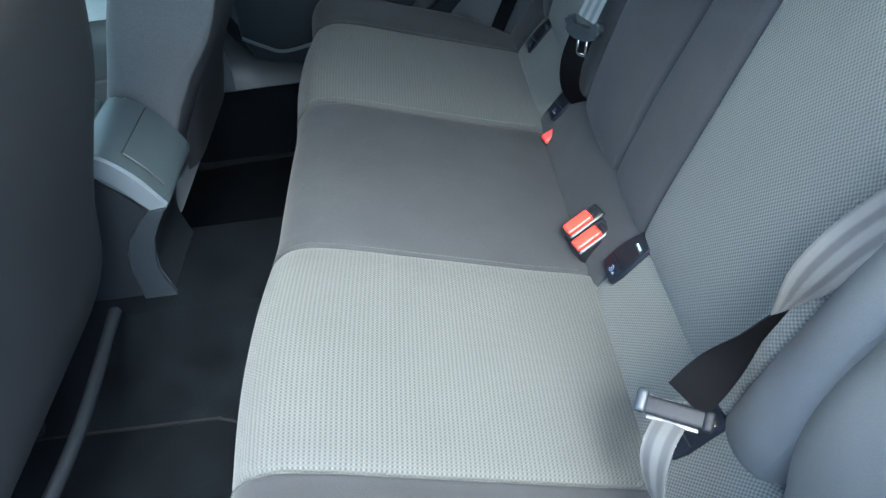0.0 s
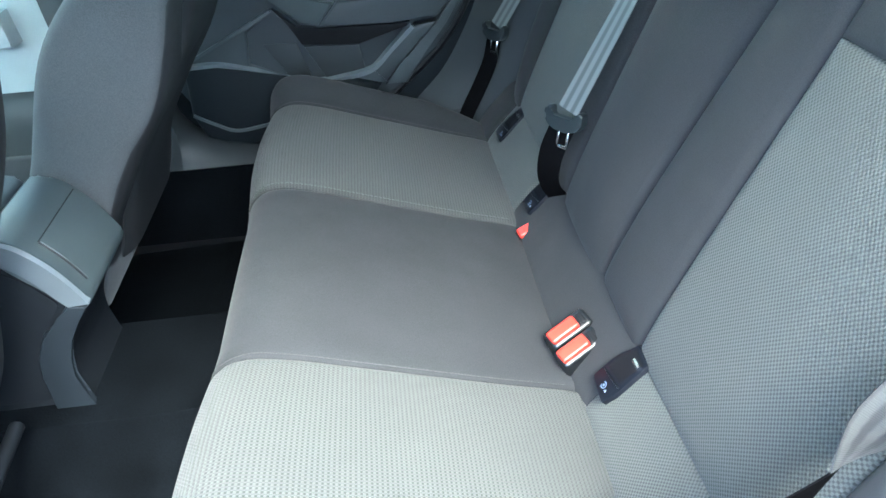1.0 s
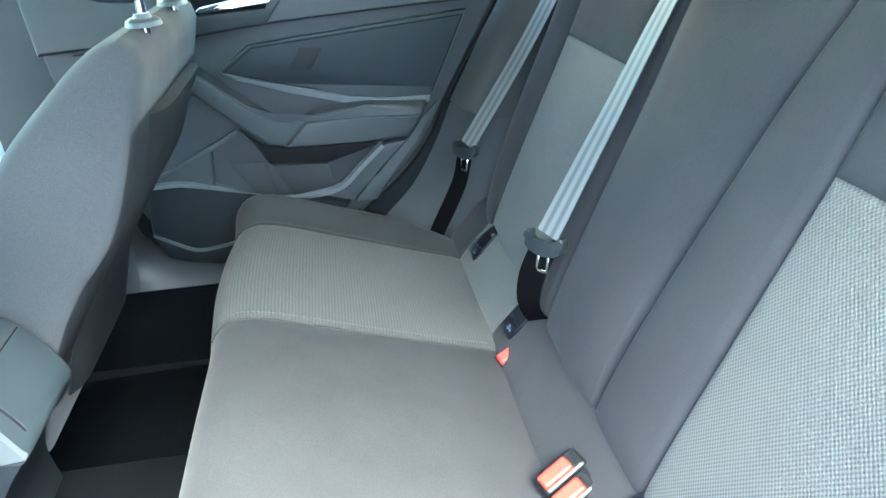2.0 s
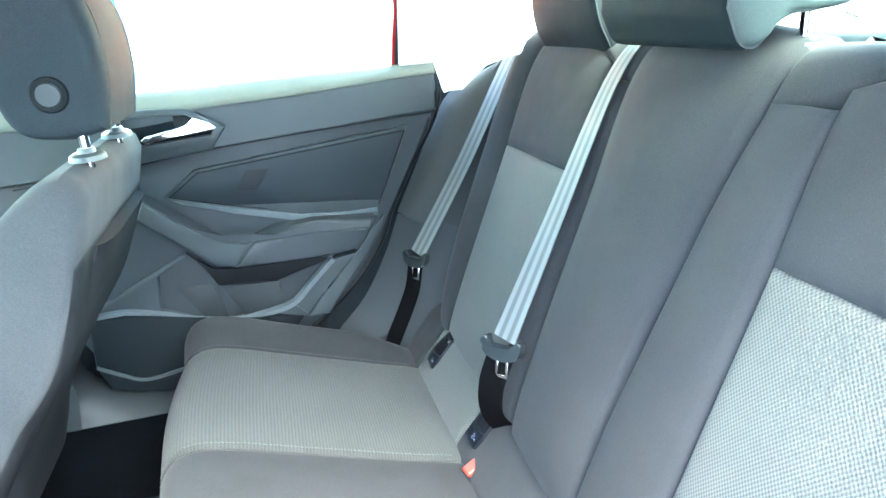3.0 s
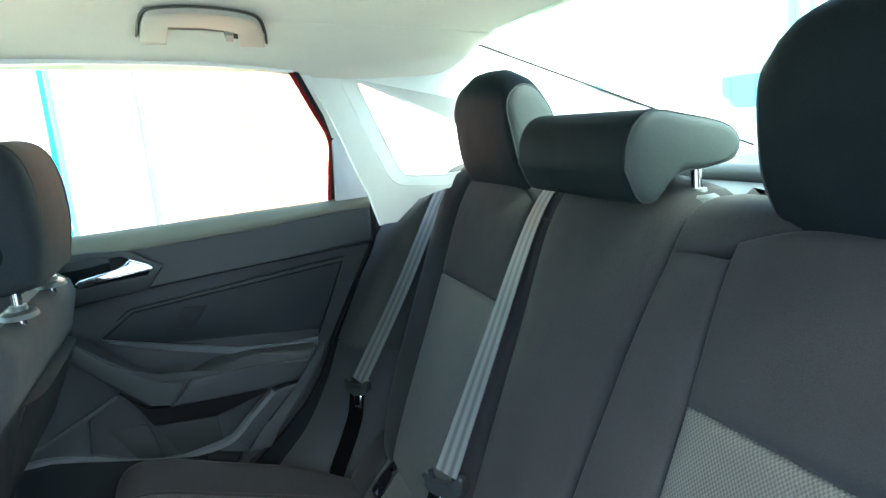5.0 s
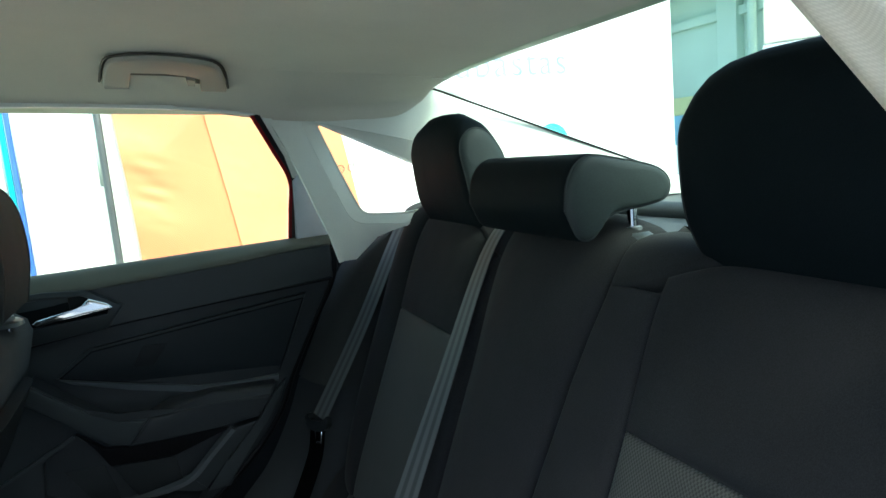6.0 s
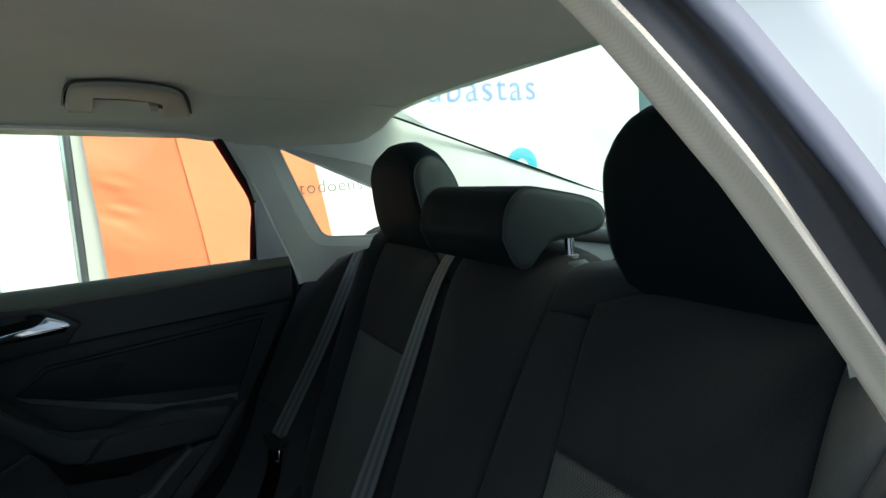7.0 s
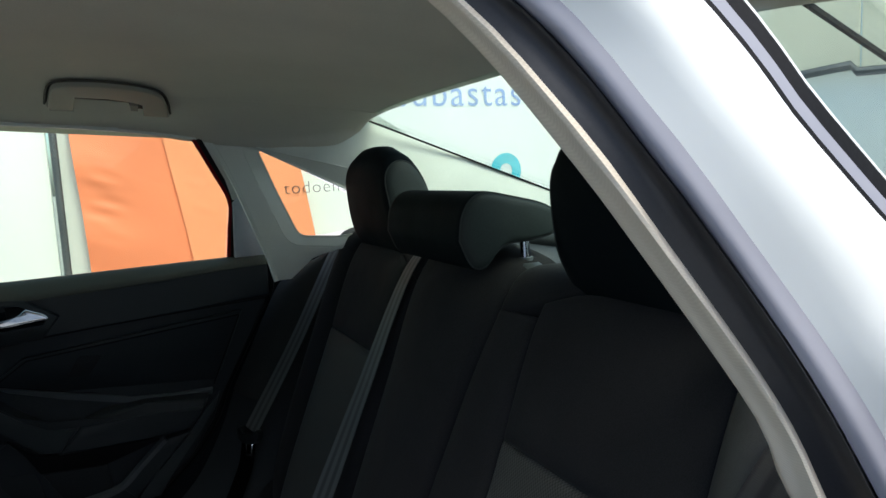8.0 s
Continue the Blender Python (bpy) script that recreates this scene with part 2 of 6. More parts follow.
ALUMINIUM = mat("grey_aluminium_pole", (0.13, 0.135, 0.15), 0.4, metal=0.6)
CONCRETE = mat("pale_concrete", (0.42, 0.42, 0.40), 0.9, grain=0.2, scale=60, bump=0.4, stain=0.2, stain_scale=0.8)
WALL_GREEN = mat("pale_green_render", (0.44, 0.56, 0.48), 0.9, grain=0.06, scale=40, stain=0.12, stain_scale=0.7)
GREY_WALL = mat("grey_render", (0.60, 0.60, 0.58), 0.9, grain=0.06, scale=40, stain=0.15, stain_scale=0.6)
BEIGE_WALL = mat("beige_cladding", (0.86, 0.79, 0.64), 0.8, grain=0.05, scale=30, stain=0.1, stain_scale=0.9)


# ---- building helpers ----
def thing(name, at, label, category, group="", kind=""):
    e = new(name)
    e.empty_display_size = 0.05
    e.location = at
    return tagged(e, label, category, group, kind)


def finish(bm, name, material, smooth=True, flat=40):
    bmesh.ops.recalc_face_normals(bm, faces=bm.faces)
    me = bpy.data.meshes.new(name)
    for f in bm.faces:
        f.smooth = smooth
    if smooth:
        for e in bm.edges:
            if len(e.link_faces) == 2 and e.calc_face_angle(0) > radians(flat):
                e.smooth = False
    bm.to_mesh(me)
    bm.free()
    me.materials.append(material)
    return me


def part(name, bm, material, parent, label="", smooth=True, flat=40):
    """Links a bmesh, given in world metres, as one mesh object under a thing or part."""
    me = finish(bm, name, material, smooth, flat)
    ob = new(name, me)
    if parent is not None:
        p = Vector((0, 0, 0))
        q = parent
        while q is not None:
            p = p + Vector(q.location)
            q = q.parent
        ob.parent = parent
        me.transform(Matrix.Translation(-p))
    return tagged(ob, label)


def solid(name, bm, material, label, category, group="", kind=""):
    """A top-level thing or piece of the setting that is one mesh."""
    return tagged(part(name, bm, material, None), label, category, group, kind)


def spline(points, n):
    """n + 1 points on a smooth curve through the given ones, evenly spaced along it."""
    P = np.array(points, float)
    P = np.vstack([2 * P[0] - P[1], P, 2 * P[-1] - P[-2]])
    out = []
    for i in range(1, len(P) - 2):
        a, b, c, d = P[i - 1], P[i], P[i + 1], P[i + 2]
        for k in range(16):
            t = k / 16
            out.append(0.5 * (2 * b + (c - a) * t + (2 * a - 5 * b + 4 * c - d) * t * t + (3 * b - a - 3 * c + d) * t ** 3))
    out.append(P[-2])
    out = np.array(out)
    s = np.concatenate([[0], np.cumsum(np.linalg.norm(np.diff(out, axis=0), axis=1))])
    u = np.linspace(0, s[-1], n + 1)
    return np.stack([np.interp(u, s, out[:, k]) for k in range(out.shape[1])], 1)


def smooth01(a, b, x):
    t = min(1.0, max(0.0, (x - a) / (b - a)))
    return t * t * (3 - 2 * t)


def grid_bm(rows, closed_v=False, cap=False, uv=None):
    """Quads over a table of points; uv: a table of the same shape."""
    bm = bmesh.new()
    vs = [[bm.verts.new(p) for p in r] for r in rows]
    layer = bm.loops.layers.uv.new("UVMap") if uv is not None else None
    m = len(rows[0])
    for i in range(len(rows) - 1):
        for j in range(m if closed_v else m - 1):
            j2 = (j + 1) % m
            f = bm.faces.new((vs[i][j], vs[i + 1][j], vs[i + 1][j2], vs[i][j2]))
            if layer is not None:
                for lp, (a, b) in zip(f.loops, ((i, j), (i + 1, j), (i + 1, j2), (i, j2))):
                    lp[layer].uv = uv[a][b]
    if cap:
        bm.faces.new(list(reversed(vs[0])))
        bm.faces.new(vs[-1])
    return bm


def patch(fn, u0, u1, v0, v1, nu, nv, toward, puff=0.006, groove=0.007, edge=0.012, skirt=0.012, bow=None):
    """An upholstery panel over fn(u, v): padded in the middle, drawn down to a seam all round. u and v in metres."""
    us = [u0 + (u1 - u0) * k / nu for k in range(nu + 1)]
    vs = [v0 + (v1 - v0) * k / nv for k in range(nv + 1)]
    us = sorted(set(us + [u0 + edge * 0.4, u1 - edge * 0.4, u0 + edge, u1 - edge]))
    vs = sorted(set(vs + [v0 + edge * 0.4, v1 - edge * 0.4, v0 + edge, v1 - edge]))
    e = 0.003
    rows, uv = [], []
    for a, u in enumerate(us):
        row, urow = [], []
        for b, v in enumerate(vs):
            p = Vector(fn(u, v))
            n = (Vector(fn(u + e, v)) - Vector(fn(u - e, v))).cross(Vector(fn(u, v + e)) - Vector(fn(u, v - e))).normalized()
            if n.dot(Vector(toward)) < 0:
                n = -n
            d = min(u - u0, u1 - u, v - v0, v1 - v)
            s = 1 - min(1, d / edge)
            off = -groove * s * s
            x, y = 2 * (u - u0) / (u1 - u0) - 1, 2 * (v - v0) / (v1 - v0) - 1
            off += puff * (1 - x * x) * (1 - y ** 4)
            row.append(p + n * off)
            urow.append((u, v))
            if a in (0, len(us) - 1) or b in (0, len(vs) - 1):
                row[-1] = row[-1] - n * 0.0
        rows.append(row)
        uv.append(urow)
    bm = grid_bm(rows, uv=uv)
    # a turned-down hem round the panel
    border = [ed for ed in bm.edges if len(ed.link_faces) == 1]
    got = bmesh.ops.extrude_edge_only(bm, edges=border)
    c = Vector(toward).normalized()
    for v in [g for g in got["geom"] if isinstance(g, bmesh.types.BMVert)]:
        v.co -= c * skirt
    return bm


def tube(points, r, n=8, steps=24, cap=True, flat=1.0):
    """A round bar along a smooth curve."""
    pts = [Vector(p) for p in spline(points, steps)]
    rows = []
    side = None
    for i, p in enumerate(pts):
        t = (pts[min(i + 1, len(pts) - 1)] - pts[max(i - 1, 0)]).normalized()
        if side is None:
            side = t.orthogonal().normalized()
        side = (side - t * side.dot(t)).normalized()
        up = t.cross(side)
        rows.append([p + r * (math.cos(a) * side + flat * math.sin(a) * up) for a in (2 * math.pi * k / n for k in range(n))])
    return grid_bm(rows, closed_v=True, cap=cap)


def ribbon(points, faces, width, thick=0.0014, steps=40):
    """A strap along a smooth curve; faces: the way its flat side looks at each point given."""
    pts = [Vector(p) for p in spline(points, steps)]
    chord = np.concatenate([[0], np.cumsum(np.linalg.norm(np.diff(np.array(points, float), axis=0), axis=1))])
    us = np.linspace(0, chord[-1], steps + 1)
    fs = [Vector([float(np.interp(u, chord, [f[k] for f in faces])) for k in range(3)]) for u in us]
    rows, uv = [], []
    run = 0
    for i, p in enumerate(pts):
        t = (pts[min(i + 1, steps)] - pts[max(i - 1, 0)]).normalized()
        w = t.cross(fs[i]).normalized()
        nrm = w.cross(t).normalized()
        if i:
            run += (p - pts[i - 1]).length
        prof = [(-0.5, 0.5), (-0.17, 0.75), (0.17, 0.75), (0.5, 0.5), (0.5, -0.5), (-0.5, -0.5)]
        rows.append([p + w * width * a + nrm * thick * b for a, b in prof])
        uv.append([(width * a, run) for a, b in prof])
    return grid_bm(rows, closed_v=True, cap=True, uv=uv)


def boxy(size, at=(0, 0, 0), bevel=0.004, seg=2, rot=None, taper=None):
    """A box with rounded edges; taper narrows its top (x, y)."""
    bm = bmesh.new()
    bmesh.ops.create_cube(bm, size=1)
    for v in bm.verts:
        k = taper if taper and v.co.z > 0 else (1, 1)
        v.co = Vector((v.co.x * size[0] * k[0], v.co.y * size[1] * k[1], v.co.z * size[2]))
    if bevel:
        bmesh.ops.bevel(bm, geom=list(bm.edges), offset=bevel, segments=seg, profile=0.6, affect="EDGES")
    m = Matrix.Translation(at)
    if rot:
        m = m @ Euler([radians(a) for a in rot]).to_matrix().to_4x4()
    bmesh.ops.transform(bm, matrix=m, verts=bm.verts)
    return bm


def rounded(points, r, seg=4):
    """A closed outline with its corners rounded."""
    out = []
    n = len(points)
    for i in range(n):
        a, b, c = Vector(points[i - 1]), Vector(points[i]), Vector(points[(i + 1) % n])
        d1, d2 = (a - b), (c - b)
        k = min(r, d1.length * 0.45, d2.length * 0.45)
        p, q = b + d1.normalized() * k, b + d2.normalized() * k
        for s in range(seg + 1):
            t = s / seg
            out.append(tuple((1 - t) ** 2 * p + 2 * t * (1 - t) * b + t * t * q))
    return out


def slab(outline, yfn, proud, depth, bevel=0.003, side=1, seg=2):
    """A moulded panel on a side wall: an outline in (x, z), its face lying `proud` inside yfn(x, z), `depth` thick."""
    bm = bmesh.new()
    front = [bm.verts.new((x, side * (yfn(x, z) - proud), z)) for x, z in outline]
    back = [bm.verts.new((x, side * (yfn(x, z) - proud + depth), z)) for x, z in outline]
    f = bm.faces.new(front)
    bm.faces.new(list(reversed(back)))
    n = len(outline)
    for i in range(n):
        bm.faces.new((front[i], back[i], back[(i + 1) % n], front[(i + 1) % n]))
    if bevel:
        bmesh.ops.bevel(bm, geom=list(f.edges), offset=bevel, segments=seg, profile=0.5, affect="EDGES")
    return bm


def ring_slab(outline, hole, yfn, proud, depth, side=1, bevel=0.004):
    """A side panel with one opening through it."""
    bm = bmesh.new()
    loops = []
    for lp in (outline, hole):
        vs = [bm.verts.new((x, side * (yfn(x, z) - proud), z)) for x, z in lp]
        loops.append([bm.edges.new((vs[i], vs[(i + 1) % len(vs)])) for i in range(len(vs))])
    bmesh.ops.triangle_fill(bm, use_beauty=True, edges=loops[0] + loops[1])
    rim = [e for e in bm.edges if len(e.link_faces) == 1]
    got = bmesh.ops.extrude_face_region(bm, geom=list(bm.faces))
    for v in [g for g in got["geom"] if isinstance(g, bmesh.types.BMVert)]:
        v.co.y += side * depth
    if bevel:
        rim = [e for e in rim if e.is_valid]
        bmesh.ops.bevel(bm, geom=rim, offset=bevel, segments=2, profile=0.5, affect="EDGES")
    return bm


def pillow(profile, y0, y1, rnd, n_prof=40, power=2.4, lean=0.0):
    """A padded block: a closed (x, z) outline carried from y0 to y1, its ends puffed and rounded over rnd metres."""
    ring = spline(list(profile) + [profile[0]], n_prof)[:-1]
    c = ring.mean(0)
    span = max(np.ptp(ring[:, 0]), np.ptp(ring[:, 1])) / 2
    rows = []
    ks = [0, 0.06, 0.15, 0.28, 0.45, 0.7, 1.0]
    ys = [(y0 + rnd * k, k) for k in ks] + [(y0 + rnd + (y1 - y0 - 2 * rnd) * k / 4, 1) for k in (1, 2, 3)] + [(y1 - rnd * k, k) for k in reversed(ks)]
    for y, k in ys:
        w = (1 - (1 - k) ** power) ** (1 / power)
        inset = rnd * (1 - w)
        row = []
        for p in ring:
            d = p - c
            L = max(1e-6, np.linalg.norm(d))
            q = c + d * (1 - min(rnd / L, 0.55) * (1 - w))
            row.append((q[0] + lean * (y - y0), y, q[1]))
        rows.append(row)
    return grid_bm(rows, closed_v=True, cap=True)


def sweep(points, section, steps=30, fixed=(0, 1, 0), closed=False):
    """A moulding: a 2D section carried along a curve; the section's second axis keeps towards `fixed`."""
    pts = [Vector(p) for p in spline(points, steps)]
    rows = []
    for i, p in enumerate(pts):
        t = (pts[min(i + 1, steps)] - pts[max(i - 1, 0)]).normalized()
        b = Vector(fixed)
        b = (b - t * b.dot(t)).normalized()
        a = t.cross(b)
        rows.append([p + a * u + b * v for u, v in section])
    return grid_bm(rows, closed_v=True, cap=True)


def loft(curves, steps=30, thick=0.0, toward=(0, -1, 0)):
    """A skin over several curves, given `thick` on its hidden side."""
    cs = [spline(c, steps) for c in curves]
    rows = []
    for i in range(steps + 1):
        across = spline([c[i] for c in cs], max(2, 4 * (len(cs) - 1))) if len(cs) > 2 else np.array([cs[0][i], cs[1][i]])
        rows.append([Vector(p) for p in across])
    run = [0.0]
    for i in range(steps):
        run.append(run[-1] + (rows[i + 1][0] - rows[i][0]).length)
    uv = [[((rows[i][j] - rows[i][0]).length, run[i]) for j in range(len(rows[0]))] for i in range(len(rows))]
    bm = grid_bm(rows, uv=uv)
    if thick:
        got = bmesh.ops.extrude_face_region(bm, geom=list(bm.faces))
        for v in [g for g in got["geom"] if isinstance(g, bmesh.types.BMVert)]:
            v.co -= Vector(toward).normalized() * thick
    return bm


# ---- shapes of the cabin ----
def door_y(x, z):
    return float(np.interp(z, [0.40, 0.60, 0.80, 0.95, 1.0, 1.085, 1.35], [0.72, 0.72, 0.70, 0.66, 0.645, 0.655, 0.56]))


def glass_edge_z(x):
    return 1.373 - 0.381 * max(0.0, x - 0.318)


def pillar_y(x, z):
    return 0.590 - 0.060 * smooth01(0.15, 0.45, x) - 0.10 * max(0.0, 1.25 - z)


def outer_y(x, z):
    return float(np.interp(z, [0.2, 0.5, 0.98, 1.10, 1.22, 1.335, 1.40], [0.86, 0.89, 0.83, 0.755, 0.70, 0.625, 0.55]))


def roof_z(x, y):
    zc = float(np.interp(x, [-1.7, -0.6, -0.1, 0.2, 0.32], [1.42, 1.45, 1.437, 1.405, 1.383]))
    ze = float(np.interp(x, [-1.7, -0.6, -0.1, 0.2, 0.32], [1.34, 1.385, 1.35, 1.35, 1.362]))
    return zc - (zc - ze) * min(1.0, abs(y) / 0.58) ** 4


def surface(fn, xs, ys, thick):
    rows = [[(x, y, fn(x, y)) for y in ys] for x in xs]
    bm = grid_bm(rows)
    got = bmesh.ops.extrude_face_region(bm, geom=list(bm.faces))
    for v in [g for g in got["geom"] if isinstance(g, bmesh.types.BMVert)]:
        v.co.z += thick
    return bm


# ---- outside ----
bm = bmesh.new()
bmesh.ops.create_grid(bm, x_segments=40, y_segments=40, size=150)
solid("ground", bm, CONCRETE, "pale grey concrete ground under the parked car", "ground", kind="structure")

board = thing("display_board", (1.2, 2.66, 0), "tall white display board with blue lettering beside the car", "display board")
part("panel", boxy((3.26, 0.04, 2.7), (1.21, 2.68, 1.36), 0.004), PANEL_WHITE, board)
for x in (-0.40, 2.76):
    part("foot", boxy((0.06, 0.5, 0.02), (x + 0.05, 2.66, 0.011), 0.004), ALUMINIUM, board)


def lettering(text, size, at, material, parent, label, name="lettering", thin=0.0):
    cu = bpy.data.curves.new(name, "FONT")
    cu.body, cu.size, cu.extrude = text, size, 0.0005
    cu.space_character, cu.offset = 1.12, thin
    tmp = bpy.data.objects.new(name, cu)
    scene.collection.objects.link(tmp)
    dg = bpy.context.evaluated_depsgraph_get()
    me = bpy.data.meshes.new_from_object(tmp.evaluated_get(dg))
    bpy.data.objects.remove(tmp)
    me.transform(Matrix.Translation(Vector(at) - Vector(parent.location)) @ Euler((radians(90), 0, 0)).to_matrix().to_4x4())
    # each letter stands as a piece of its own
    bm = bmesh.new()
    bm.from_mesh(me)
    left = set(bm.verts)
    while left:
        seen, todo = set(), [next(v for v in bm.verts if v in left)]
        while todo:
            v = todo.pop()
            if v in seen:
                continue
            seen.add(v)
            todo.extend(e.other_vert(v) for e in v.link_edges)
        left -= seen
        num = {v: i for i, v in enumerate(bm.verts) if v in seen}
        order = list(num)
        idx = {v: i for i, v in enumerate(order)}
        piece = bpy.data.meshes.new("letter")
        piece.from_pydata([tuple(v.co) for v in order], [], [[idx[v] for v in f.verts] for f in bm.faces if f.verts[0] in seen])
        piece.materials.append(material)
        ob = new("letter", piece)
        ob.parent = parent
        tagged(ob, label)
    bm.free()


lettering("subastas", 0.220, (1.235, 2.656, 1.622), LETTER_BLUE, board, "pale blue printed letter", thin=-0.001)
lettering("todoens", 0.092, (0.573, 2.584, 1.175), INK, board, "dark thin printed letter", thin=-0.002)
bm = bmesh.new()
rows = [[(1.935 + r * math.cos(a), 2.656, 1.237 + r * math.sin(a)) for r in (0.042, 0.105)] for a in np.linspace(0, 2 * math.pi, 41)]
part("ring", grid_bm(rows), CYAN, board, "cyan printed ring")

banner = thing("orange_banner", (0.1, 2.6, 0), "orange vinyl banner with a paler lower curve", "banner")


def banner_sheet(outline, y, amp, material, name, label="", slant=0.0):
    xs = np.linspace(outline[0], outline[1], 60)
    zs = np.linspace(0.05, 2.3, 220)
    rows = []
    for z in zs:
        wob = 0.018 * math.sin(3.4 * z - 1.2) + slant * (z - 1.2)
        row = []
        for x in xs:
            near = x - outline[0]
            slack = amp * math.sin(19 * z + 7 * x) * math.exp(-(near / 0.22) ** 2)
            crease = 0.5 * amp * (math.sin(64 * z + 34 * x + 2.0 * math.sin(7 * z)) + 0.6 * math.sin(101 * z + 22 * x)) * math.exp(-((near - 0.10) / 0.07) ** 2)
            row.append((x + wob, y + slack + crease * (0.5 + 0.5 * math.sin(11 * z + 1.0)), z))
        rows.append(row)
    bm = grid_bm(rows)
    got = bmesh.ops.extrude_face_region(bm, geom=list(bm.faces))
    for v in [g for g in got["geom"] if isinstance(g, bmesh.types.BMVert)]:
        v.co.y += 0.004
    part(name, bm, material, banner, label)


banner_sheet((-0.355, 0.12), 2.60, 0.006, ORANGE, "sheet")
banner_sheet((0.06, 0.68), 2.590, 0.0012, ORANGE_LIGHT, "sheet", "paler orange sheet", -0.10)
rng = random.Random(4)
for k in range(12):
    bm = bmesh.new()
    r = rng.uniform(0.006, 0.011)
    bmesh.ops.create_circle(bm, cap_ends=True, radius=r, segments=12, matrix=Matrix.Translation((rng.uniform(0.20, 0.42), 2.5865, rng.uniform(0.85, 1.5))) @ Euler((radians(90), 0, 0)).to_matrix().to_4x4())
    part("printed_dot", bm, DOT_ORANGE, banner)
part("pole", tube([(-0.43, 2.60, 0.0), (-0.43, 2.60, 1.2), (-0.43, 2.60, 2.5)], 0.016, 10, 6), ALUMINIUM, banner, "grey aluminium pole")
stand = thing("white_display_stand", (-0.6, 2.6, 0), "white upright display stand with a blue edge", "display stand")
part("panel", boxy((0.30, 0.03, 2.4), (-0.61, 2.63, 1.22), 0.004), PANEL_WHITE, stand)
part("edge", boxy((0.018, 0.03, 2.4), (-0.778, 2.63, 1.22), 0.003), BLUE, stand, "dark blue edge strip")
stand2 = thing("white_display_stand", (-1.2, 2.7, 0), "white display stand with a cyan edge", "display stand")
part("panel", boxy((0.022, 0.03, 2.4), (-0.808, 2.66, 1.22), 0.004), CYAN, stand2, "cyan edge panel")
part("back", boxy((2.6, 0.03, 2.4), (-2.13, 2.68, 1.22), 0.004), PANEL_WHITE, stand2)

hall = thing("far_building", (7.5, 9, 0), "pale green rendered building behind the car", "building")
part("wall", boxy((0.3, 9, 5.0), (7.5, 10.2, 2.5), 0.01), WALL_GREEN, hall)
for k in range(4):
    part("pilaster", boxy((0.14, 0.35, 5.0), (7.28, 6.5 + 1.6 * k, 2.5), 0.01), WALL_GREEN, hall)
part("string_course", boxy((0.10, 9, 0.12), (7.31, 10.2, 2.75), 0.01), WALL_GREEN, hall)
part("painted_band", boxy((0.06, 3.4, 0.26), (7.33, 7.45, 1.58), 0.01), YELLOW_GREEN, hall, "faded yellow-green painted band")
part("eave", boxy((0.9, 9, 0.10), (7.0, 10.2, 3.25), 0.01), WALL_GREEN, hall)
part("drain_pipe", tube([(7.2, 6.05, 0.0), (7.2, 6.05, 1.6), (7.2, 6.05, 3.2)], 0.06, 10, 6), WALL_GREEN, hall)
hoard = thing("blue_barrier", (6.9, 6.6, 0), "faded blue boarded barrier on a white base", "barrier")
for k in range(4):
    part("board", boxy((0.04, 0.44, 0.42), (6.9, 5.86 + 0.45 * k, 1.22), 0.006), PALE_BLUE, hoard)
part("base", boxy((0.12, 1.9, 1.0), (6.9, 6.5, 0.501), 0.01), PANEL_WHITE, hoard)
shed = thing("white_building", (7.6, 3.7, 0), "white building with beige panelled upper cladding", "building")
part("wall", boxy((0.3, 13.6, 2.12), (7.6, -1.2, 1.06), 0.01), PANEL_WHITE, shed)
for k in range(9):
    for r in range(3):
        part("cladding_panel", boxy((0.2, 1.49, 0.99), (7.58, 4.85 - 1.5 * k, 2.63 + r), 0.012, 1), BEIGE_WALL, shed)
part("gutter", tube([(7.35, 5.6, 1.98), (7.32, 4.7, 2.12), (7.32, 4.2, 2.17), (7.32, 3.4, 2.08), (7.32, -8.0, 2.06)], 0.05, 8, 20), ALUMINIUM, shed, "grey metal gutter")
shed.rotation_euler.z = radians(32)

# unseen wall, added to hold back low sky light from the open door
yard = thing("yard_building", (0, -6.9, 0), "unseen plain grey wall added to block low sky light", "building")
part("wall", boxy((40, 0.4, 3.4), (0, -6.9, 1.7), 0.01), GREY_WALL, yard)

# ---- car shell ----
XS = np.linspace(-1.7, 0.318, 30)
YS = np.linspace(-0.60, 0.60, 25)
solid("ceiling", surface(roof_z, XS, YS, 0.012), HEADLINER, "beige cloth headliner of the car roof", "headliner", kind="structure")


# the headliner drapes down over the head of the rear pillar
DRAPE = [(-0.17, 0.572, 1.360), (-0.10, 0.572, 1.350), (-0.03, 0.573, 1.338), (0.03, 0.575, 1.330), (0.098, 0.575, 1.324), (0.165, 0.573, 1.322), (0.218, 0.565, 1.322), (0.258, 0.556, 1.325), (0.290, 0.545, 1.339), (0.307, 0.535, 1.352), (0.321, 0.522, 1.373)]
hc = []
for k in (0.0, 0.12, 0.35, 0.65, 1.0):
    row = []
    for x, y, z in DRAPE:
        w = y + (0.42 - y) * k
        sag = 0.016 * (1 - k) * smooth01(-0.15, 0.02, x)
        row.append((x - 0.012 * smooth01(0.2, 0.32, x) * k, w, z if k == 0 else max(z, roof_z(min(x, 0.318), w) - 0.0006 - sag)))
    hc.append(row)
hc.insert(0, [(x, y + 0.012, z + 0.003) for x, y, z in DRAPE])
solid("headliner_corner", loft(hc, 50, 0.004, (0, -0.5, -0.8)), HEADLINER, "beige headliner corner draped over the rear pillar", "headliner", kind="structure")


def roof_skin(x, y):
    lift = 0.05 - 0.036 * smooth01(0.35, 0.58, abs(y)) * smooth01(-0.3, 0.15, x)
    return roof_z(min(x, 0.318), y) + lift


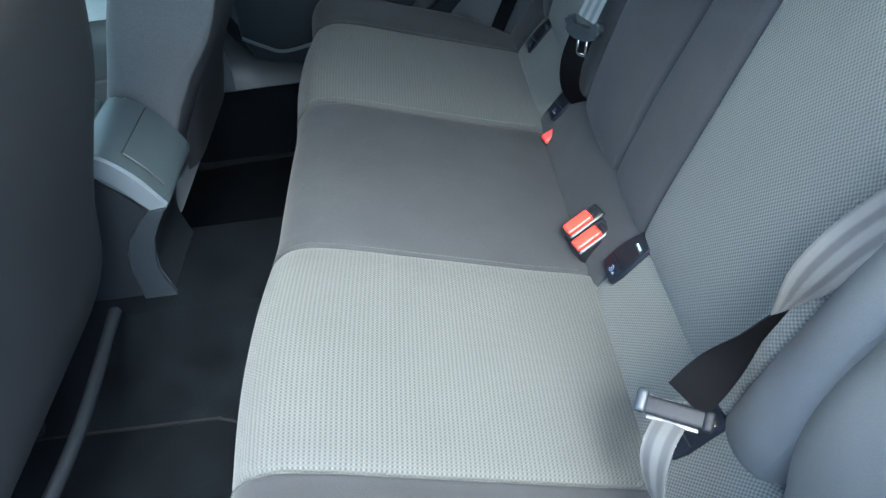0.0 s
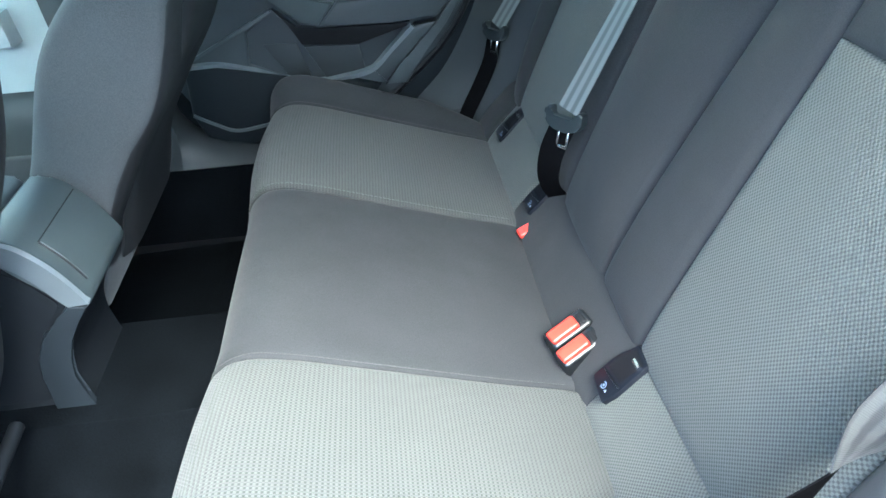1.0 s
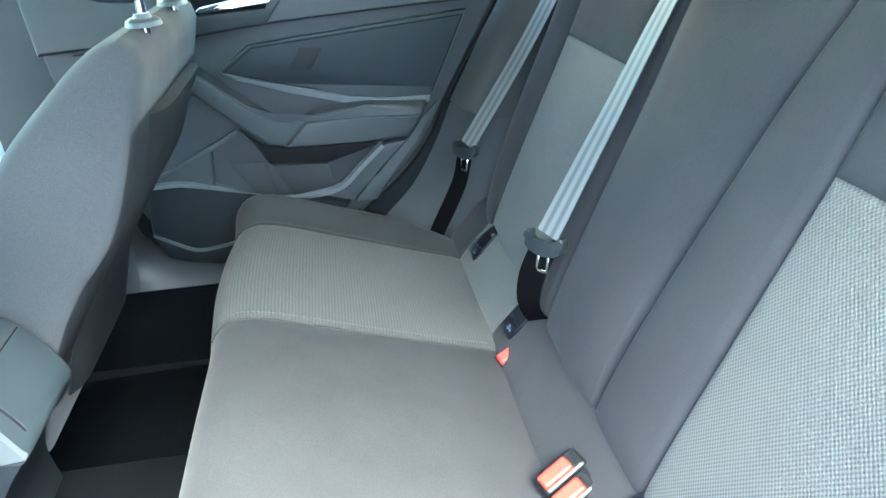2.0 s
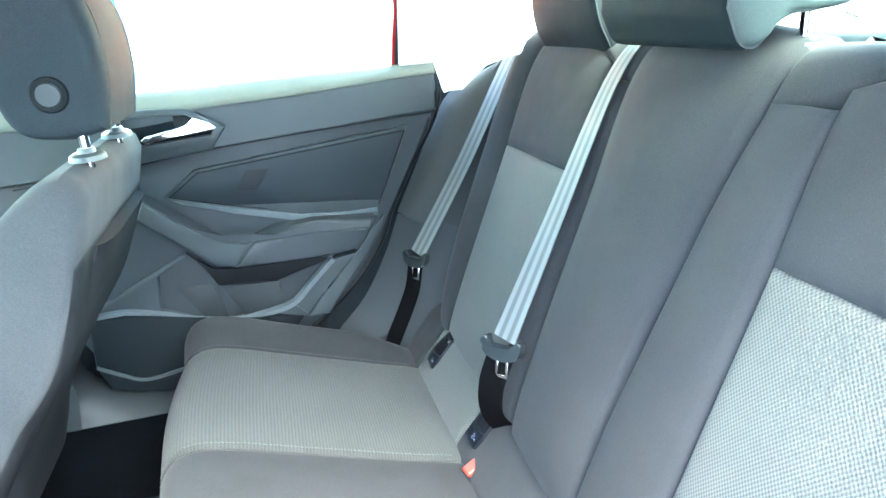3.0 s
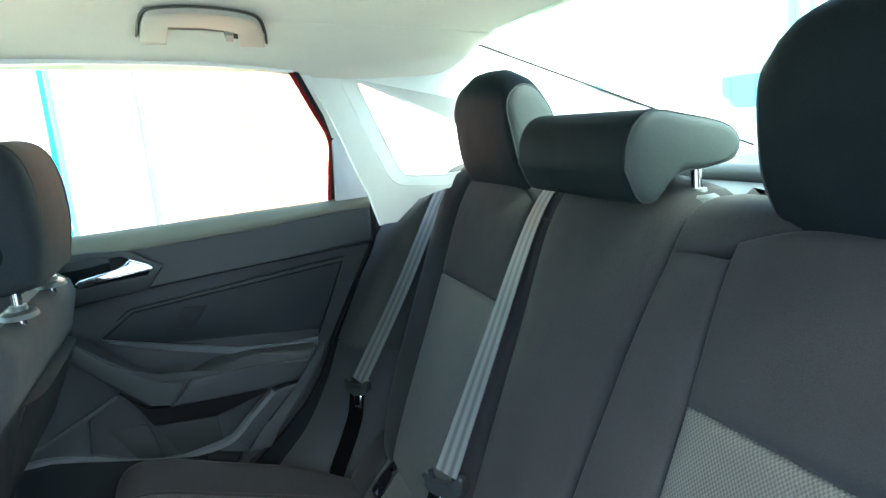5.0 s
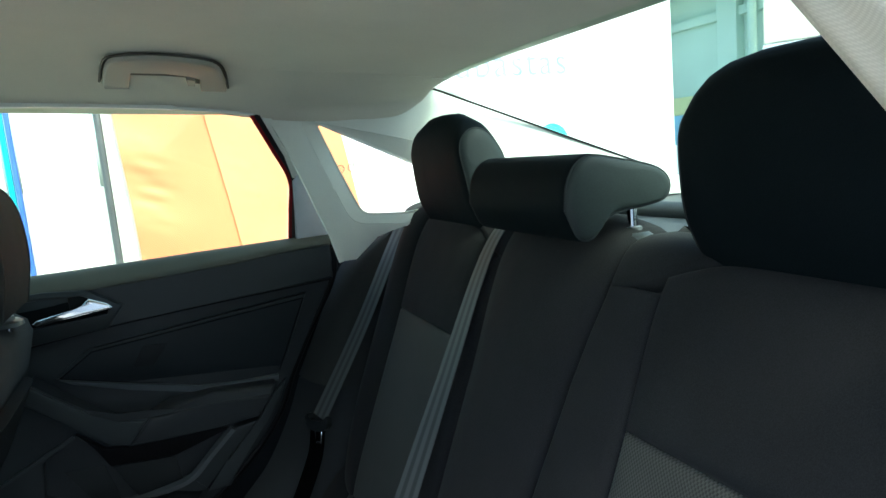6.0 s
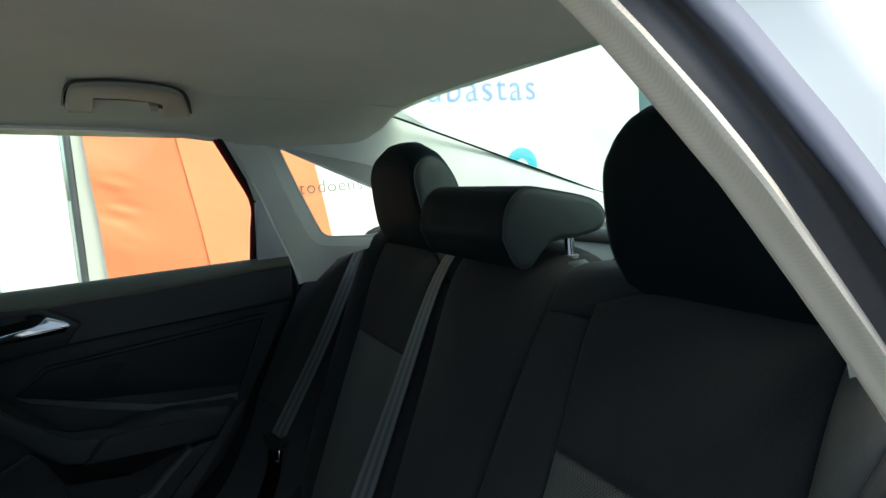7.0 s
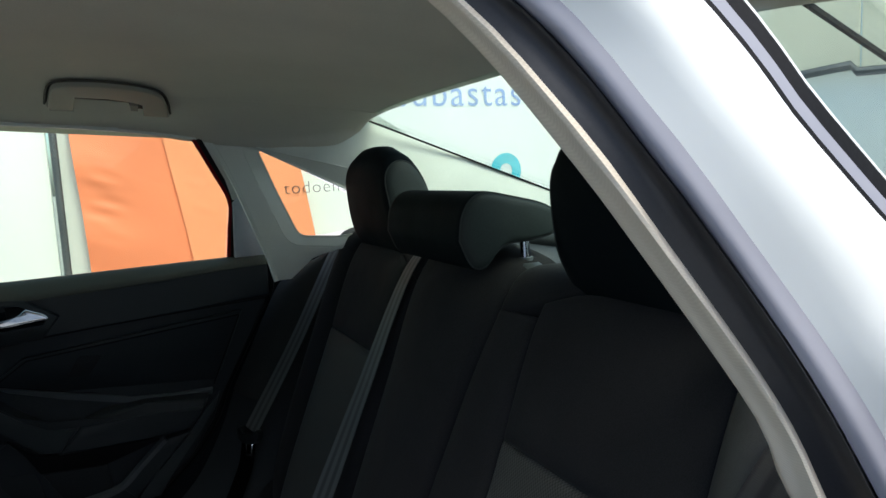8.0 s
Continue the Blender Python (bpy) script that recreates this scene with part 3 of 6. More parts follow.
solid("roof", surface(roof_skin, np.linspace(-1.7, 0.34, 20), np.linspace(-0.585, 0.585, 17), 0.004), PAINT, "white painted car roof", "car roof", kind="structure")


# quarter window outline, shared by trim, glass and body
QUARTER = [(0.09, 1.326), (0.131, 1.216), (0.167, 1.127), (0.257, 1.12), (0.357, 1.133), (0.391, 1.16), (0.287, 1.223)]
TRIM = [(-0.01, 1.355), (0.024, 1.285), (0.051, 1.216), (0.073, 1.15), (0.092, 1.096), (0.106, 1.039), (0.139, 1.039), (0.189, 1.079), (0.262, 1.103), (0.5, 1.1), (0.8, 1.1), (0.96, 1.09), (0.955, 1.13), (0.78, 1.197), (0.55, 1.285), (0.326, 1.375), (0.254, 1.376), (0.133, 1.371)]
trim = thing("pillar_trim", (0.2, 0.62, 1.1), "pale grey moulded rear pillar trim round a quarter window", "pillar trim", kind="structure")
lip = rounded(QUARTER, 0.02)
wide = rounded([(0.055, 1.333), (0.098, 1.222), (0.140, 1.112), (0.257, 1.100), (0.372, 1.116), (0.430, 1.190), (0.300, 1.267)], 0.03)
part("panel", ring_slab(TRIM, wide, pillar_y, 0.008, 0.03, 1, 0.004), TRIM_LIGHT, trim)
bm = bmesh.new()
rings = [[bm.verts.new((x, pillar_y(x, z) - d, z)) for x, z in lp] for lp, d in (([(0.235 + (x - 0.235) * 1.07, 1.2 + (z - 1.2) * 1.07) for x, z in wide], 0.0035), (wide, 0.0075), (lip, -0.008))]
for i in range(len(lip)):
    j = (i + 1) % len(lip)
    for a, b in ((0, 1), (1, 2)):
        bm.faces.new((rings[a][i], rings[b][i], rings[b][j], rings[a][j]))
part("reveal", bm, TRIM_LIGHT, trim, "sloping reveal round the quarter window")
part("edge_bead", sweep([(x, pillar_y(x, z) - 0.011, z) for x, z in TRIM[:6]], [(-0.004, -0.004), (0.003, -0.005), (0.005, 0.006), (-0.005, 0.006)], 40), TRIM_LIGHT, trim)
part("window_lip", sweep([(x, pillar_y(x, z) + 0.010, z) for x, z in lip + [lip[0]]], [(-0.003, -0.003), (0.003, -0.003), (0.003, 0.004), (-0.003, 0.004)], 90), TRIM_LIGHT, trim)
win = thing("quarter_window", (0.25, 0.68, 1.2), "small fixed tinted quarter window", "window", kind="structure")
big = [(0.25 + (x - 0.25) * 1.06, 1.19 + (z - 1.19) * 1.06) for x, z in QUARTER]
part("pane", slab(rounded(big, 0.02), lambda x, z: max(pillar_y(x, z) + 0.035, outer_y(x, z) - 0.03), 0, 0.004, 0), GLASS, win)
part("edge_strip", sweep([(x, pillar_y(x, z) + 0.020, z) for x, z in [(x - 0.003, z) for x, z in QUARTER[:3]]], [(-0.002, -0.002), (0.002, -0.002), (0.002, 0.002), (-0.002, 0.002)], 20), RED_REFLECTION, win, "glossy edge strip with a painted red reflection")
body = thing("body_side", (0.5, 0.8, 0.3), "white painted rear quarter of the car body", "car body", kind="structure")
low = [(0.05, 1.345), (0.088, 1.335), (0.100, 1.28), (0.116, 1.223), (0.165, 1.12), (0.24, 1.0), (0.26, 0.9), (0.24, 0.75), (0.10, 0.55), (0.0, 0.35), (0.05, 0.22), (1.45, 0.22), (1.5, 1.0), (0.96, 1.10), (0.60, 1.27), (0.34, 1.395), (0.20, 1.40)]
hole = [(0.074, 1.343), (0.139, 1.215), (0.197, 1.101), (0.317, 1.089), (0.454, 1.103), (0.493, 1.139), (0.332, 1.223)]
part("quarter_panel", ring_slab(low, hole, outer_y, 0.0, 0.003, 1, 0), PAINT, body)
part("window_seal", sweep([(x, outer_y(x, z) - 0.004, z) for x, z in hole + [hole[0]]], [(-0.003, -0.004), (0.003, -0.004), (0.003, 0.004), (-0.003, 0.004)], 80), RUBBER, body, "black rubber window seal")
trim = thing("pillar_trim", (0.3, -0.62, 1.1), "pale grey moulded rear pillar trim", "pillar trim", kind="structure")
part("panel", slab([(0.21, 1.16), (0.245, 1.10), (0.285, 1.03), (0.5, 1.06), (0.96, 1.09), (0.955, 1.13), (0.78, 1.197), (0.60, 1.22), (0.40, 1.19)], lambda x, z: pillar_y(x, z) - 0.035, 0.0, 0.02, 0.004, -1), TRIM_LIGHT, trim)
win = thing("quarter_window", (0.3, -0.6, 1.2), "small fixed tinted quarter window", "window", kind="structure")
part("pane", slab([(0.12, 1.345), (0.21, 1.165), (0.40, 1.195), (0.60, 1.225), (0.55, 1.282), (0.318, 1.370)], pillar_y, 0, 0.004, 0, -1), GLASS_CLEAR, win)
body = thing("body_side", (0.5, -0.8, 0.3), "white painted rear quarter of the car body", "car body", kind="structure")
left_y = lambda x, z: float(np.interp(z, [0.2, 0.5, 0.9, 1.0, 1.14], [0.86, 0.89, 0.845, 0.80, 0.70]))
part("quarter_panel", slab([(0.34, 1.13), (0.26, 1.0), (0.27, 0.9), (0.25, 0.75), (0.12, 0.55), (0.0, 0.35), (0.05, 0.22), (1.45, 0.22), (1.5, 1.0), (0.96, 1.10)], left_y, 0.0, 0.003, 0, -1), PAINT, body)

# rear glass, parcel shelf, boot lid
rear = thing("rear_window", (0.6, 0, 1.1), "large sloping rear window with a dark border", "window", kind="structure")
rows = [[(x, y, glass_edge_z(x) + 0.012 * (1 - (y / 0.56) ** 2)) for y in np.linspace(-0.56, 0.56, 17)] for x in np.linspace(0.30, 1.02, 10)]
bm = grid_bm(rows)
got = bmesh.ops.extrude_face_region(bm, geom=list(bm.faces))
for v in [g for g in got["geom"] if isinstance(g, bmesh.types.BMVert)]:
    v.co.z += 0.004
part("pane", bm, GLASS_REAR, rear)
for side in (1, -1):
    part("border", sweep([(x, side * 0.517, glass_edge_z(x) - 0.002) for x in (0.318, 0.5, 0.78, 1.0)], [(-0.002, -0.002), (0.002, -0.002), (0.002, 0.002), (-0.002, 0.002)], 10), RUBBER, rear, "thin black glass border")
shelf = thing("parcel_shelf", (0.65, 0, 1.0), "dark grey carpeted parcel shelf behind the seat", "parcel shelf", kind="structure")
part("top", boxy((0.72, 1.24, 0.03), (0.72, 0, 1.075), 0.008), PLASTIC_SOFT, shelf)
part("lip", tube([(0.62, -0.5, 1.095), (0.64, 0, 1.10), (0.62, 0.5, 1.095)], 0.02, 10, 14), PLASTIC, shelf)
solid("boot_lid", boxy((0.55, 1.5, 0.05), (1.32, 0, 1.07), 0.02), PAINT, "white painted boot lid", "boot lid", kind="structure")
solid("bulkhead", boxy((0.02, 1.40, 0.85), (0.42, 0, 0.66), 0.002), PLASTIC, "dark bulkhead behind the rear seat", "bulkhead", kind="structure")

# floor, tunnel, sills
def floor_z(x, y):
    top = 1 - smooth01(0.09, 0.22, abs(y - 0.03))
    return 0.205 + 0.215 * top + 0.10 * (1 - top) * smooth01(-0.62, -0.46, x)


solid("floor", surface(floor_z, np.linspace(-2.1, 0.05, 44), np.linspace(-0.72, 0.72, 37), -0.02), CARPET, "black carpeted cabin floor with a centre tunnel", "carpet", kind="structure")
for side in (1, -1):
    sill = thing("door_sill", (-0.4, side * 0.72, 0.3), "grey plastic door sill trim", "sill trim", kind="structure")
    if side > 0:
        rows = [(-1.9, 0.60), (-0.80, 0.60), (-0.715, 0.56), (-0.695, 0.50), (-0.670, 0.462), (-0.63, 0.443), (-0.57, 0.436), (-0.45, 0.438), (-0.2, 0.45), (-0.08, 0.48), (0.0, 0.55)]
        foot = [0.413] * len(rows)
    else:
        rows = [(-1.9, 0.36), (-0.9, 0.36), (-0.72, 0.37), (-0.45, 0.375), (-0.2, 0.39), (-0.08, 0.45), (0.0, 0.55)]
        foot = [z - 0.05 for x, z in rows]
    part("carpet_side", loft([[(x, side * 0.652, b - 0.19) for (x, z), b in zip(rows, foot)], [(x, side * 0.658, b + 0.002) for (x, z), b in zip(rows, foot)]], 30, 0.006, (0, -side, 0)), CARPET, sill, "black carpeted side below the sill")
    part("trim", loft([[(x, side * 0.66, b) for (x, z), b in zip(rows, foot)], [(x, side * 0.668, b * 0.6 + z * 0.4) for (x, z), b in zip(rows, foot)], [(x, side * 0.690, z) for x, z in rows], [(x, side * 0.77, z + 0.01) for x, z in rows], [(x, side * 0.80, z - 0.2) for x, z in rows]], 44), POCKET_GREY, sill)


def mat_mesh(side):
    out = rounded([(-1.05, side * 0.18), (-0.62, side * 0.18), (-0.55, side * 0.26), (-0.55, side * 0.62), (-1.05, side * 0.62)], 0.07, 6)
    bm = bmesh.new()
    top = [bm.verts.new((x, y, floor_z(x, y) + 0.012)) for x, y in out]
    bot = [bm.verts.new((x, y, floor_z(x, y) + 0.001)) for x, y in out]
    bm.faces.new(top)
    for i in range(len(out)):
        j = (i + 1) % len(out)
        bm.faces.new((top[i], bot[i], bot[j], top[j]))
    return bm, out


for side in (1, -1):
    bm, out = mat_mesh(side)
    fm = thing("floor_mat", (-0.8, side * 0.4, 0.22), "black carpet floor mat with a bound edge", "floor mat", "floor mats")
    part("carpet", bm, CARPET, fm)
    part("binding", sweep([(x, y, floor_z(x, y) + 0.012) for x, y in out + [out[0]]], [(-0.0025, -0.002), (0.0025, -0.002), (0.0025, 0.002), (-0.0025, 0.002)], 90, fixed=(0, 0, 1)), RUBBER, fm, "black bound edge")


# ---- right rear door ----
door = thing("door_1", (-0.3, 0.7, 0.4), "closed dark grey moulded rear car door", "car door", kind="structure")
EDGE = [(0.108, 1.078), (0.108, 1.03), (0.094, 0.978), (0.04, 0.872), (-0.002, 0.785), (-0.03, 0.715), (-0.085, 0.633), (-0.192, 0.535), (-0.30, 0.45)]
BASE = [(-0.76, 1.045), (-0.46, 1.06), (-0.193, 1.072)] + EDGE[:-1] + [(-0.272, 0.502), (-0.353, 0.446), (-0.52, 0.464), (-0.60, 0.472), (-0.632, 0.492), (-0.652, 0.545), (-0.70, 0.64), (-0.76, 0.80)]
part("panel", slab(BASE, door_y, 0.0, 0.05, 0.008), PLASTIC_SOFT, door)
ROLL = [(-0.76, 1.042), (-0.45, 1.050), (-0.30, 1.055), (-0.14, 1.062), (0.013, 1.073), (0.104, 1.077), (0.102, 0.997), (-0.14, 0.984), (-0.347, 0.969), (-0.49, 0.952), (-0.76, 0.93)]
part("upper_roll", slab(ROLL, door_y, 0.014, 0.03, 0.007, seg=3), PLASTIC, door)
SILL = [(-0.76, 1.078, 1.045), (-0.45, 1.081, 1.053), (-0.30, 1.083, 1.058), (-0.14, 1.086, 1.065), (0.013, 1.088, 1.076), (0.104, 1.089, 1.080)]
part("window_ledge", loft([[(x, 0.674, a - 0.012) for x, a, b in SILL], [(x, 0.668, a) for x, a, b in SILL], [(x, 0.652, a * 0.7 + b * 0.3 + 0.004) for x, a, b in SILL], [(x, 0.635, b) for x, a, b in SILL], [(x, 0.6335, b - 0.010) for x, a, b in SILL]], 40, 0.003, (0, -0.7, 0.7)), LEDGE_LIT, door, "window ledge, its light painted olive grey")
INSERT = [(-0.44, 0.876), (-0.378, 0.921), (0.034, 0.961), (-0.029, 0.798), (-0.159, 0.806), (-0.305, 0.837)]
part("insert_rim", slab([(x + (x + 0.2) * 0.035, z + (z - 0.87) * 0.10) for x, z in INSERT], door_y, 0.006, 0.01, 0.003), PLASTIC, door)
part("insert", slab(INSERT, door_y, 0.009, 0.01, 0.002), INSERT_SOFT, door, "flat grained insert panel")
part("ledge", slab([(-0.441, 0.876), (-0.323, 0.841), (-0.196, 0.806), (-0.110, 0.797), (-0.031, 0.796), (-0.033, 0.780), (-0.137, 0.785), (-0.197, 0.792), (-0.325, 0.828), (-0.417, 0.860)], door_y, 0.020, 0.022, 0.004), SATIN, door, "pale satin ledge strip")


def groove(points, closed=False):
    """A thin dark joint line on the door."""
    pts = [(x, door_y(x, z) - d, z) for x, z, d in points]
    return sweep(pts + ([pts[0]] if closed else []), [(-0.0014, -0.0012), (0.0014, -0.0012), (0.0014, 0.0012), (-0.0014, 0.0012)], 60)


for a, b in zip(INSERT, INSERT[1:] + INSERT[:1]):
    part("joint_line", groove([(a[0] + (b[0] - a[0]) * k, a[1] + (b[1] - a[1]) * k, 0.0092) for k in (0, 0.5, 1)]), RUBBER, door, "thin dark joint")
part("joint_line", groove([(-0.70, 0.928, 0.006), (-0.49, 0.948, 0.006), (-0.347, 0.965, 0.006), (-0.14, 0.980, 0.006), (0.100, 0.993, 0.006)]), RUBBER, door, "thin dark joint")
part("speaker_mesh", slab([(-0.313, 0.872), (-0.287, 0.915), (-0.243, 0.912), (-0.272, 0.869)], door_y, 0.0105, 0.004, 0.001), TWEETER, door, "dark tweeter mesh")
BEZEL = [(-0.50, 1.051), (-0.437, 1.052), (-0.368, 1.046), (-0.309, 1.008), (-0.341, 0.967), (-0.50, 0.952)]
CUP = [(-0.49, 1.038), (-0.436, 1.039), (-0.377, 1.036), (-0.330, 1.010), (-0.338, 0.996), (-0.40, 0.992), (-0.455, 0.988), (-0.49, 0.990)]
bezel = part("handle_bezel", ring_slab(BEZEL, CUP, door_y, 0.022, 0.012, 1, 0.003), PLASTIC, door)
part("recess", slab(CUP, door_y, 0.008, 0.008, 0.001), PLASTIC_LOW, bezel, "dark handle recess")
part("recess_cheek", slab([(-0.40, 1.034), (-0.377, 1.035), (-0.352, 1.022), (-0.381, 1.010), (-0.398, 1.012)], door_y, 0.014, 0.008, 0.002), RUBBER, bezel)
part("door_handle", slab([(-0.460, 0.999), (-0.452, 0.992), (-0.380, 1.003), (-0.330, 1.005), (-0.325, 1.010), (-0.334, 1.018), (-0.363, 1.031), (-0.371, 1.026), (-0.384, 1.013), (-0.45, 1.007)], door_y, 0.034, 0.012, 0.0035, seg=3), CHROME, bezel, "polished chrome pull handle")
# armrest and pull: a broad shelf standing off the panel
# flat dark slab stands for shade in the hollow behind the pull
part("pull_recess", slab([(-0.463, 0.843), (-0.429, 0.855), (-0.183, 0.787), (-0.035, 0.775), (-0.047, 0.747), (-0.299, 0.75), (-0.369, 0.759)], door_y, 0.004, 0.01, 0.002), PLASTIC_LOW, door, "dark slab painting the shade behind the pull")
part("armrest", slab([(-0.484, 0.89), (-0.452, 0.861), (-0.4, 0.815), (-0.355, 0.781), (-0.295, 0.775), (-0.25, 0.793), (-0.171, 0.798), (-0.043, 0.788), (-0.055, 0.763), (-0.064, 0.747), (-0.089, 0.721), (-0.178, 0.719), (-0.272, 0.72), (-0.339, 0.721), (-0.375, 0.727), (-0.432, 0.784), (-0.503, 0.849)], door_y, 0.060, 0.062, 0.014, seg=4), PLASTIC_SOFT, door, "padded armrest with a pull")
part("armrest_pad", slab([(-0.293, 0.773), (-0.174, 0.775), (-0.057, 0.77), (-0.067, 0.749), (-0.091, 0.724), (-0.178, 0.723), (-0.272, 0.724), (-0.335, 0.725)], door_y, 0.066, 0.012, 0.006, seg=3), PLASTIC_SOFT, door)
part("pull_rail", slab([(-0.481, 0.884), (-0.452, 0.857), (-0.401, 0.811), (-0.356, 0.777), (-0.297, 0.773), (-0.337, 0.726), (-0.371, 0.732), (-0.43, 0.79), (-0.498, 0.853)], door_y, 0.067, 0.014, 0.005, seg=3), PLASTIC_GREY, door, "satin grey pull rail")
# door pocket: surround, well darkened for its shade with a moulded divider, bright lip
POCKET_H = [(-0.493, 0.713), (-0.432, 0.752), (-0.401, 0.721), (-0.382, 0.677), (-0.258, 0.669), (-0.15, 0.7), (-0.193, 0.653), (-0.236, 0.61), (-0.303, 0.596), (-0.361, 0.591), (-0.443, 0.609), (-0.502, 0.64)]
part("pocket_frame", ring_slab([(-0.641, 0.649), (-0.531, 0.705), (-0.431, 0.757), (-0.416, 0.747), (-0.385, 0.714), (-0.342, 0.708), (-0.219, 0.707), (-0.15, 0.707), (-0.138, 0.7), (-0.183, 0.643), (-0.208, 0.572), (-0.276, 0.578), (-0.362, 0.585), (-0.444, 0.603), (-0.505, 0.628), (-0.573, 0.645)], POCKET_H, door_y, 0.030, 0.030, 1, 0.005), PLASTIC, door, "moulded pocket surround")
part("pocket_well", slab(POCKET_H, door_y, 0.002, 0.01, 0), CONSOLE_DARK, door, "pocket well, shade painted dark")
# black slab paints the armrest's shadow across the pocket mouth
part("pocket_mouth", slab([(-0.425, 0.753), (-0.385, 0.715), (-0.342, 0.709), (-0.219, 0.708), (-0.15, 0.706), (-0.152, 0.7), (-0.258, 0.669), (-0.381, 0.677), (-0.401, 0.721)], door_y, 0.0320, 0.006, 0.001), RUBBER, door, "dark slab painting the shade under the armrest")
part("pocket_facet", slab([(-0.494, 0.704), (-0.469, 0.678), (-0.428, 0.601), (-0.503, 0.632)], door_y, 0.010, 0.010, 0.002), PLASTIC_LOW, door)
part("pocket_facet", slab([(-0.467, 0.68), (-0.393, 0.677), (-0.372, 0.591), (-0.425, 0.604)], door_y, 0.016, 0.014, 0.003), POCKET_GREY, door)
part("pocket_lip", slab([(-0.38, 0.668), (-0.26, 0.661), (-0.252, 0.605), (-0.34, 0.588)], door_y, 0.016, 0.014, 0.003), POCKET_GREY, door, "grey panel inside the pocket")
part("pocket_edge", sweep([(x, door_y(x, z) - 0.036, z) for x, z in [(-0.644, 0.647), (-0.571, 0.649), (-0.503, 0.631), (-0.442, 0.607), (-0.361, 0.59), (-0.303, 0.595), (-0.237, 0.609), (-0.193, 0.65), (-0.14, 0.701)]], [(-0.006, -0.004), (0.004, -0.006), (0.007, 0.008), (-0.006, 0.008)], 50), SATIN, door, "satin grey pocket lip")
part("pocket_brace", sweep([(x, door_y(x, z) - 0.033, z) for x, z in [(-0.639, 0.653), (-0.53, 0.707), (-0.434, 0.756)]], [(-0.003, -0.003), (0.003, -0.003), (0.003, 0.006), (-0.003, 0.006)], 20), PLASTIC_GREY, door)
part("rear_band", slab([(-0.237, 0.607), (-0.193, 0.651), (-0.14, 0.7), (-0.086, 0.706), (-0.117, 0.671), (-0.162, 0.637), (-0.205, 0.573)], door_y, 0.034, 0.034, 0.005), PLASTIC, door, "sloping band beside the pocket")
part("rear_band", slab([(-0.21, 0.562), (-0.16, 0.627), (-0.113, 0.662), (-0.082, 0.702), (-0.049, 0.749), (-0.034, 0.765), (-0.016, 0.783), (-0.031, 0.742), (-0.064, 0.696), (-0.11, 0.637), (-0.16, 0.562)], door_y, 0.018, 0.018, 0.005), PLASTIC_GREY, door)
LOWER = [(-0.64, 0.647), (-0.569, 0.649), (-0.502, 0.632), (-0.442, 0.607), (-0.36, 0.59), (-0.288, 0.595), (-0.219, 0.573), (-0.271, 0.498), (-0.353, 0.44), (-0.52, 0.459), (-0.591, 0.467), (-0.63, 0.482), (-0.65, 0.539)]
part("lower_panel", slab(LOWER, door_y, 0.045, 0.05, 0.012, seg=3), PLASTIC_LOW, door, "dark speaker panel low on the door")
part("lower_trim", sweep([(x, door_y(x, z) - 0.046, z) for x, z in [(-0.645, 0.542), (-0.601, 0.516), (-0.559, 0.497), (-0.497, 0.503), (-0.436, 0.516)]], [(-0.004, -0.003), (0.003, -0.004), (0.004, 0.006), (-0.004, 0.006)], 24), PLASTIC_GREY, door)
part("edge_seal", tube([(x + 0.004, door_y(x, z) + 0.012, z) for x, z in [(0.075, 1.185), (0.096, 1.13)] + EDGE], 0.009, 8, 50), RUBBER, door, "black rubber edge seal")
# window of the right rear door
win = thing("window_1", (-0.3, 0.68, 1.06), "wide tinted rear door window", "window", kind="structure")
part("pane", slab([(-0.78, 1.04), (0.016, 1.075), (0.028, 1.213), (-0.038, 1.345), (-0.40, 1.385), (-0.78, 1.40)], door_y, -0.014, 0.004, 0), GLASS, win)
part("rear_strip", sweep([(-0.036, 0.566, 1.342), (0.0, 0.594, 1.275), (0.030, 0.618, 1.212), (0.0275, 0.638, 1.15), (0.024, 0.662, 1.088)], [(-0.003, -0.004), (0.004, -0.004), (0.004, 0.004), (-0.003, 0.004)], 40), RED_REFLECTION, win, "glossy edge strip with a painted red reflection")
part("rear_frame", sweep([(-0.029, 0.572, 1.345), (0.007, 0.600, 1.275), (0.038, 0.624, 1.212), (0.0355, 0.644, 1.15), (0.032, 0.668, 1.088)], [(-0.004, -0.008), (0.007, -0.008), (0.007, 0.006), (-0.004, 0.006)], 40), PLASTIC_GLOSS, win)
part("sail_panel", slab([(0.036, 1.21), (0.036, 1.082), (0.108, 1.080), (0.085, 1.14), (0.058, 1.212), (0.05, 1.225)], door_y, 0.004, 0.02, 0.004), SAIL, win, "pale grey triangular corner panel")
part("top_frame", sweep([(-0.03, 0.572, 1.350), (-0.20, 0.568, 1.372), (-0.45, 0.562, 1.388), (-0.80, 0.562, 1.395)], [(-0.008, -0.01), (0.008, -0.01), (0.008, 0.02), (-0.008, 0.02)], 20), TRIM_LIGHT, win)
part("corner_frame", slab([(-0.038, 1.345), (0.034, 1.213), (0.060, 1.215), (0.028, 1.29), (-0.008, 1.356)], lambda x, z: door_y(x, z) + 0.006, 0, 0.02, 0.003), TRIM_LIGHT, win)
solid("outer_door_skin", slab([(-0.80, 1.03), (0.02, 1.06), (0.16, 1.05), (0.10, 0.85), (-0.05, 0.6), (-0.15, 0.30), (-0.80, 0.28)], outer_y, 0, 0.004, 0), PAINT, "white painted outer door skin", "car door", kind="structure")

